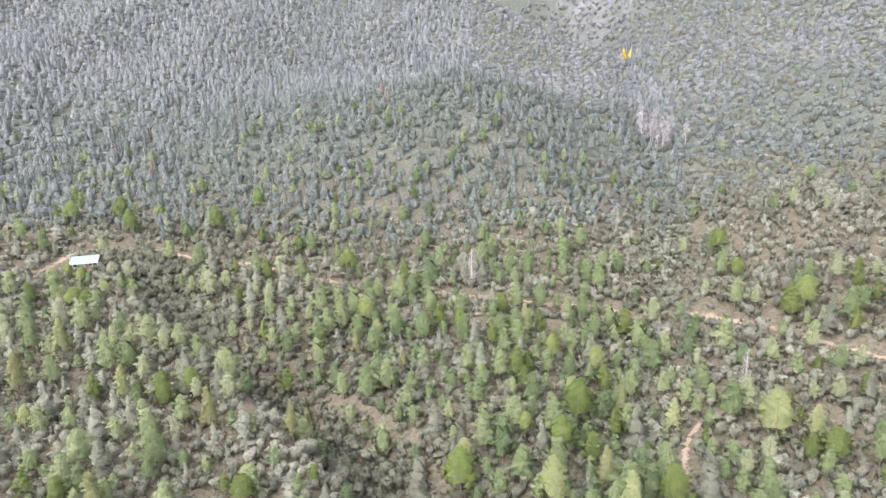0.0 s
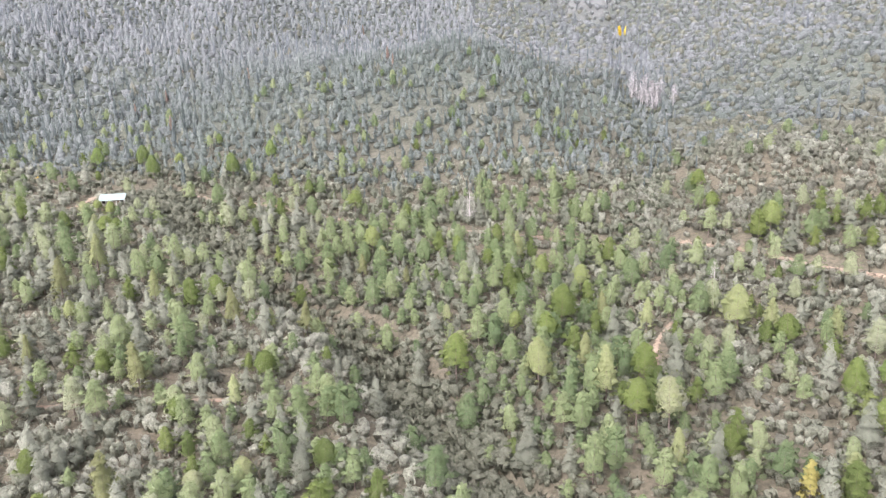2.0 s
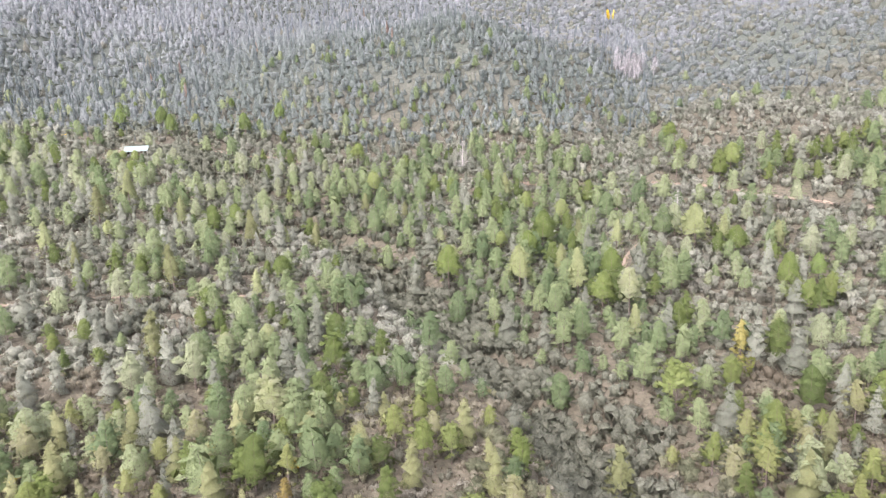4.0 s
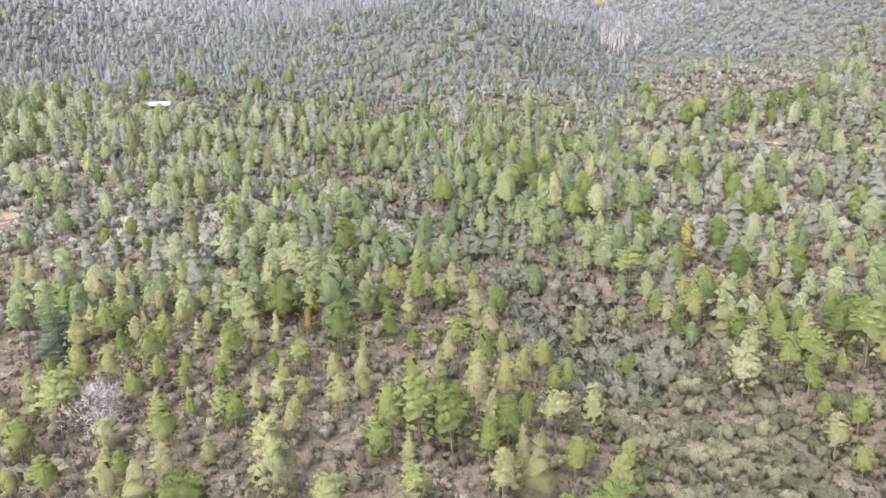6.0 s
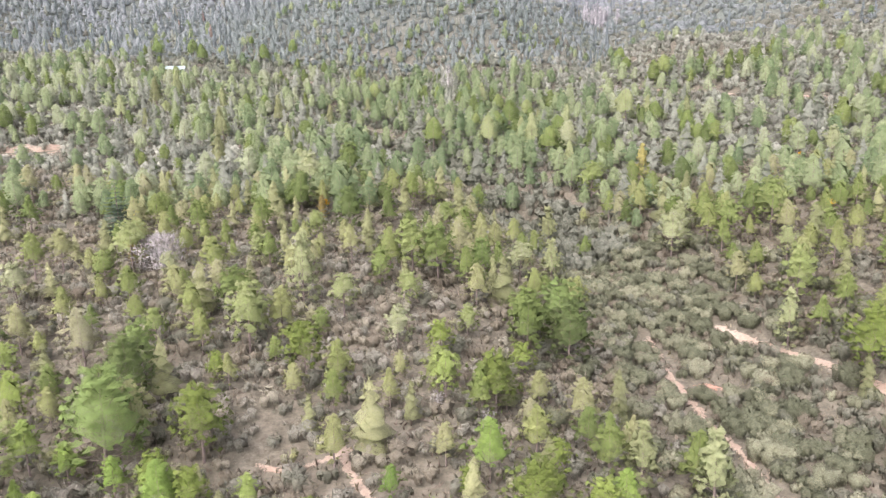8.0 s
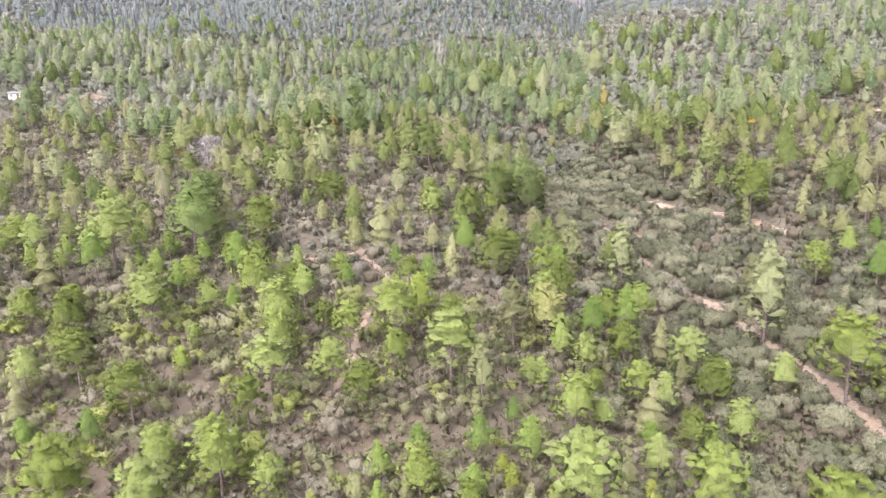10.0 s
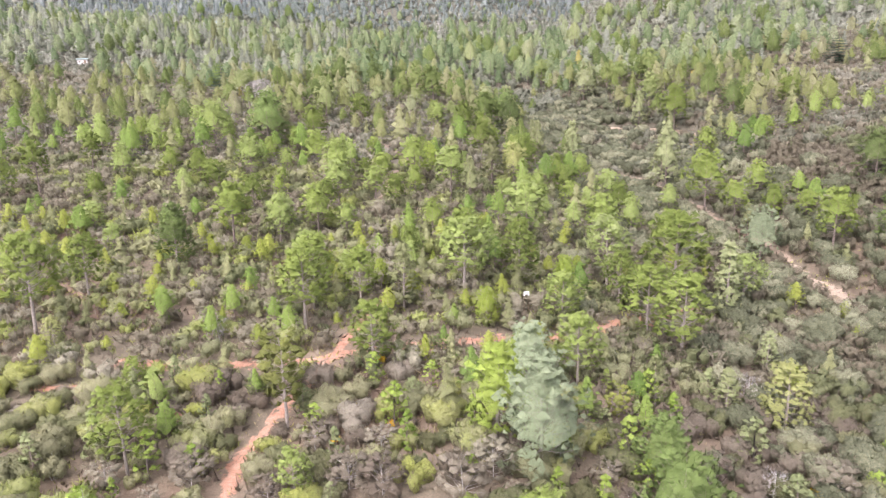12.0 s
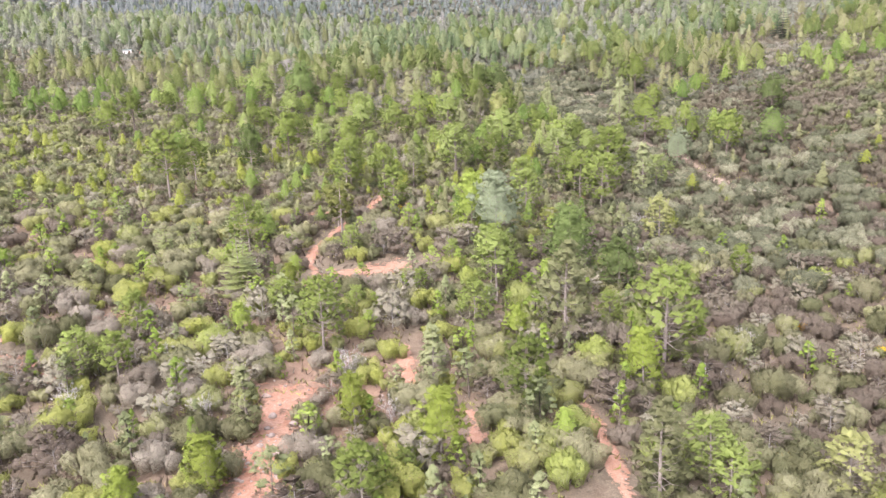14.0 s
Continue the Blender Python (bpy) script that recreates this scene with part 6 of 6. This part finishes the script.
def hut(x, y, turn):
    ob = new("hut")
    w, d, h = 3.6, 2.9, 2.1
    boxed("wall", WHITEWASH, ob, (-w / 2, w / 2, -d / 2, d / 2, -0.8, h))
    boxed("door", TIMBER, ob, (0.6, 1.35, -d / 2 - 0.05, -d / 2 + 0.01, 0.0, 1.85), "dark timber door")
    window(ob, -0.9, -d / 2 - 0.01, 1.3, 0.5, 0.45, 0.05)
    for k in range(3):
        x0 = -w / 2 - 0.3 + (w + 0.6) * k / 3
        sheet("roof_sheet", PALE_ROOF, ob, x0, x0 + (w + 0.6) / 3 + 0.03, (-d / 2 - 0.4, h + 0.02), (d / 2 + 0.4, h + 0.5))
    ob.matrix_basis = pose(x, y, float(surface(x, y)) + 0.3, 0, 0, turn)
    return tagged(ob, "small whitewashed hut at the edge of a bare clearing", "hut")


def sign(x, y, turn):
    ob = new("notice_board")
    boxed("board", SIGN_WHITE, ob, (-0.32, 0.32, -0.02, 0.02, 1.75, 2.25), "plain white board")
    for px in (-0.24, 0.24):
        boxed("post", TIMBER, ob, (px - 0.04, px + 0.04, 0.02, 0.10, -0.3, 2.2))
    ob.matrix_basis = pose(x, y, float(surface(x, y)), 0, 0, turn)
    return tagged(ob, "white board on two short posts among pines", "sign")


house(-115.6, 226.5, 14)
hut(-133, 93.5, 20)
sign(11.8, -124.0, 4)


# ---- rocks on the stony clearing ----
def rock_mesh(seed):
    r = random.Random(seed)
    bm = bmesh.new()
    bmesh.ops.create_icosphere(bm, subdivisions=2, radius=0.5)
    axes_ = [Vector((r.uniform(-1, 1), r.uniform(-1, 1), r.uniform(-0.3, 1))).normalized() for _ in range(7)]
    for v in bm.verts:
        for ax in axes_:
            over = v.co.dot(ax) - 0.36
            if over > 0:
                v.co -= ax * over * 0.8
        v.co *= 1 + 0.12 * noise.noise(v.co * 4 + Vector((seed, 0, 0)))
        v.co.z *= 0.6
    me = bpy.data.meshes.new("rock")
    bm.to_mesh(me)
    bm.free()
    me.materials.append(ROCK)
    return me


rocks = [rock_mesh(i) for i in range(6)]
for i in range(130):
    if i < 100:
        a_, b_ = -10.5 + rng.gauss(0, 2.0), -195 + rng.gauss(0, 4.0)
    else:
        a_, b_ = rng.uniform(-34, 30), rng.uniform(-206, -172)
    s = rng.uniform(0.15, 0.45) if rng.random() < 0.85 else rng.uniform(0.5, 0.8)
    ob = new("rock", rocks[rng.randrange(6)])
    ob.matrix_basis = pose(a_, b_, float(surface(a_, b_)) + 0.08 + 0.1 * s, rng.uniform(-12, 12), rng.uniform(-12, 12), rng.uniform(0, 360)) @ Matrix.Diagonal((s, s * rng.uniform(0.7, 1.1), s, 1))
    tagged(ob, "pale angular rock lying on red earth", "rock", group="rocks on the stony clearing")


# ---- orange shrubs, bare shrubs, autumn trees, bare white trees ----
def plant_at(proto, first, x, y, s, squash=1.0, lift=0.0):
    ob = proto if first else copy_thing(proto, Matrix())
    ob.matrix_basis = pose(x, y, float(surface(x, y)) + lift, 0, 0, rng.uniform(0, 360)) @ Matrix.Diagonal((s, s, s * squash, 1))
    return ob


def shrub_thing(name, shape, mat, label, category, group):
    (sv, sf), (lv, lf, lt, ln) = shape
    ob = new(name)
    new("stem", from_arrays("stem", sv, sf, [GREYWOOD], smooth=True)).parent = ob
    new("foliage", from_arrays("foliage", lv, lf, [mat], lt, np.full(len(lf), 0.5), normals=ln)).parent = ob
    return tagged(ob, label, category, group=group)


orange = shrub_thing("orange_shrub", shrub_shape(501, 1.0, 1.5, 4, 240, 0.3, 6, 2), FLOWER, "small shrub with orange yellow autumn leaves", "shrub", "orange shrubs in the scrub")
for i, (a_, b_) in enumerate(ORANGE):
    plant_at(orange, i == 0, a_, b_, rng.uniform(0.45, 0.8) * (1.6 if b_ > 0 else 1.0), 1.1)
bare = tree_thing("bare_shrub", tree_shape(511, 3.0, 1.3, 0.02, "flat", 7, 6, 5, 0.55, 6, 0.022, 3, clumps=0), GREYWOOD, GREYWOOD)
tagged(bare, "leafless pale grey shrub of fine twigs", "shrub", group="bare shrubs in the scrub")
for i, (a_, b_) in enumerate(BARE):
    plant_at(bare, i == 0, a_, b_, rng.uniform(0.7, 1.15) * (2.3 if b_ > 0 else 1.0), rng.uniform(0.7, 1.0))
bare_oak = tree_thing("bare_oak", tree_shape(515, 6.5, 4.2, 0.04, "dome", 9, 9, 8, 1.0, 6, 0.075, 3, clumps=0), GREYWOOD, GREYWOOD)
tagged(bare_oak, "broad leafless whitish oak standing among pines", "dead tree")
plant_at(bare_oak, True, -47.0, 10.5, 1.0)
autumn = tree_thing("autumn_tree", tree_shape(521, 8.0, 2.6, 0.1, "cone", 8, 6, 2, 0.7, 5, 0.25, clumps=2, clump=0.7), LEAF_YELLOW, BARK)
tagged(autumn, "bright yellow autumn tree high in the side valley", "tree", group="autumn trees in the side valley")
plant_at(autumn, True, 117.5, 495, 1.0)
plant_at(autumn, False, 122.5, 496, 1.0)
white = tree_thing("bare_white_tree", tree_shape(531, 9.0, 1.8, 0.15, "column", 9, 5, 3, 0.9, 5, 0.10, 4, clumps=0), PALEWOOD, PALEWOOD)
tagged(white, "leafless whitish tree in a bare stand", "dead tree", group="bare white trees in the side valley")
for i in range(24):
    plant_at(white, i == 0, 97 + rng.gauss(0, 4.5), 331 + rng.gauss(0, 6), rng.uniform(0.85, 1.3))
russet = tree_thing("russet_conifer", pine_shape(541, 9.0, 1.5, 0.06, "cone", 26, 1, 2, 0.6, 0.12, 6, 3, 0, 4, 0.2, 0.5), LEAF["r"], BARK)
tagged(russet, "slender dying conifer with russet needles on the mountainside", "conifer", group="russet conifers on the mountainside")
for i, (a_, b_) in enumerate(((-53, 474), (-25, 336), (-145, 325), (-135, 339), (-28, 345), (-98, 352), (-120, 300))):
    plant_at(russet, i == 0, a_, b_, rng.uniform(0.7, 1.0))


# ---- raw earth bank cut into the slope behind the hut ----
us, vs = np.linspace(0, 1, 34), np.array([0.0, 0.25, 0.6, 0.9, 1.0, 1.6])
bank_line = smooth_line(((-139, 94), (-131, 97), (-122, 98), (-113, 101), (-107, 103)), 1.0)
bx, by = np.interp(us, np.linspace(0, 1, len(bank_line)), bank_line[:, 0]), np.interp(us, np.linspace(0, 1, len(bank_line)), bank_line[:, 1])
tall_ = 2.1 * np.sin(np.pi * np.clip(us * 0.94 + 0.03, 0, 1)) ** 0.5 * (1 + 0.2 * np.sin(us * 31))
rows_ = []
for v_, lift_ in zip(vs, (-0.2, 0.35, 0.72, 0.95, 1.0, -0.15)):
    yy = by + v_ * 1.6 + 0.25 * np.sin(us * 47 + v_ * 9)
    rows_.append(np.stack([bx, yy, surface(bx, by) + lift_ * tall_ + (0.14 * v_ if lift_ > 0 else -0.2)], -1))
pts_ = np.array(rows_)
nb = len(us)
ib = np.arange(len(vs) * nb).reshape(len(vs), nb)
qb = np.stack([ib[:-1, :-1], ib[:-1, 1:], ib[1:, 1:], ib[1:, :-1]], -1).reshape(-1, 4)
earth_bank = new("earth_bank", from_arrays("earth_bank", pts_.reshape(-1, 3), np.concatenate([qb[:, (0, 1, 2)], qb[:, (0, 2, 3)]]), [TRACK], smooth=True, rim=np.zeros(len(vs) * nb)))
tagged(earth_bank, "raw pinkish earth bank cut into the slope behind the hut", "earth bank", kind="structure")
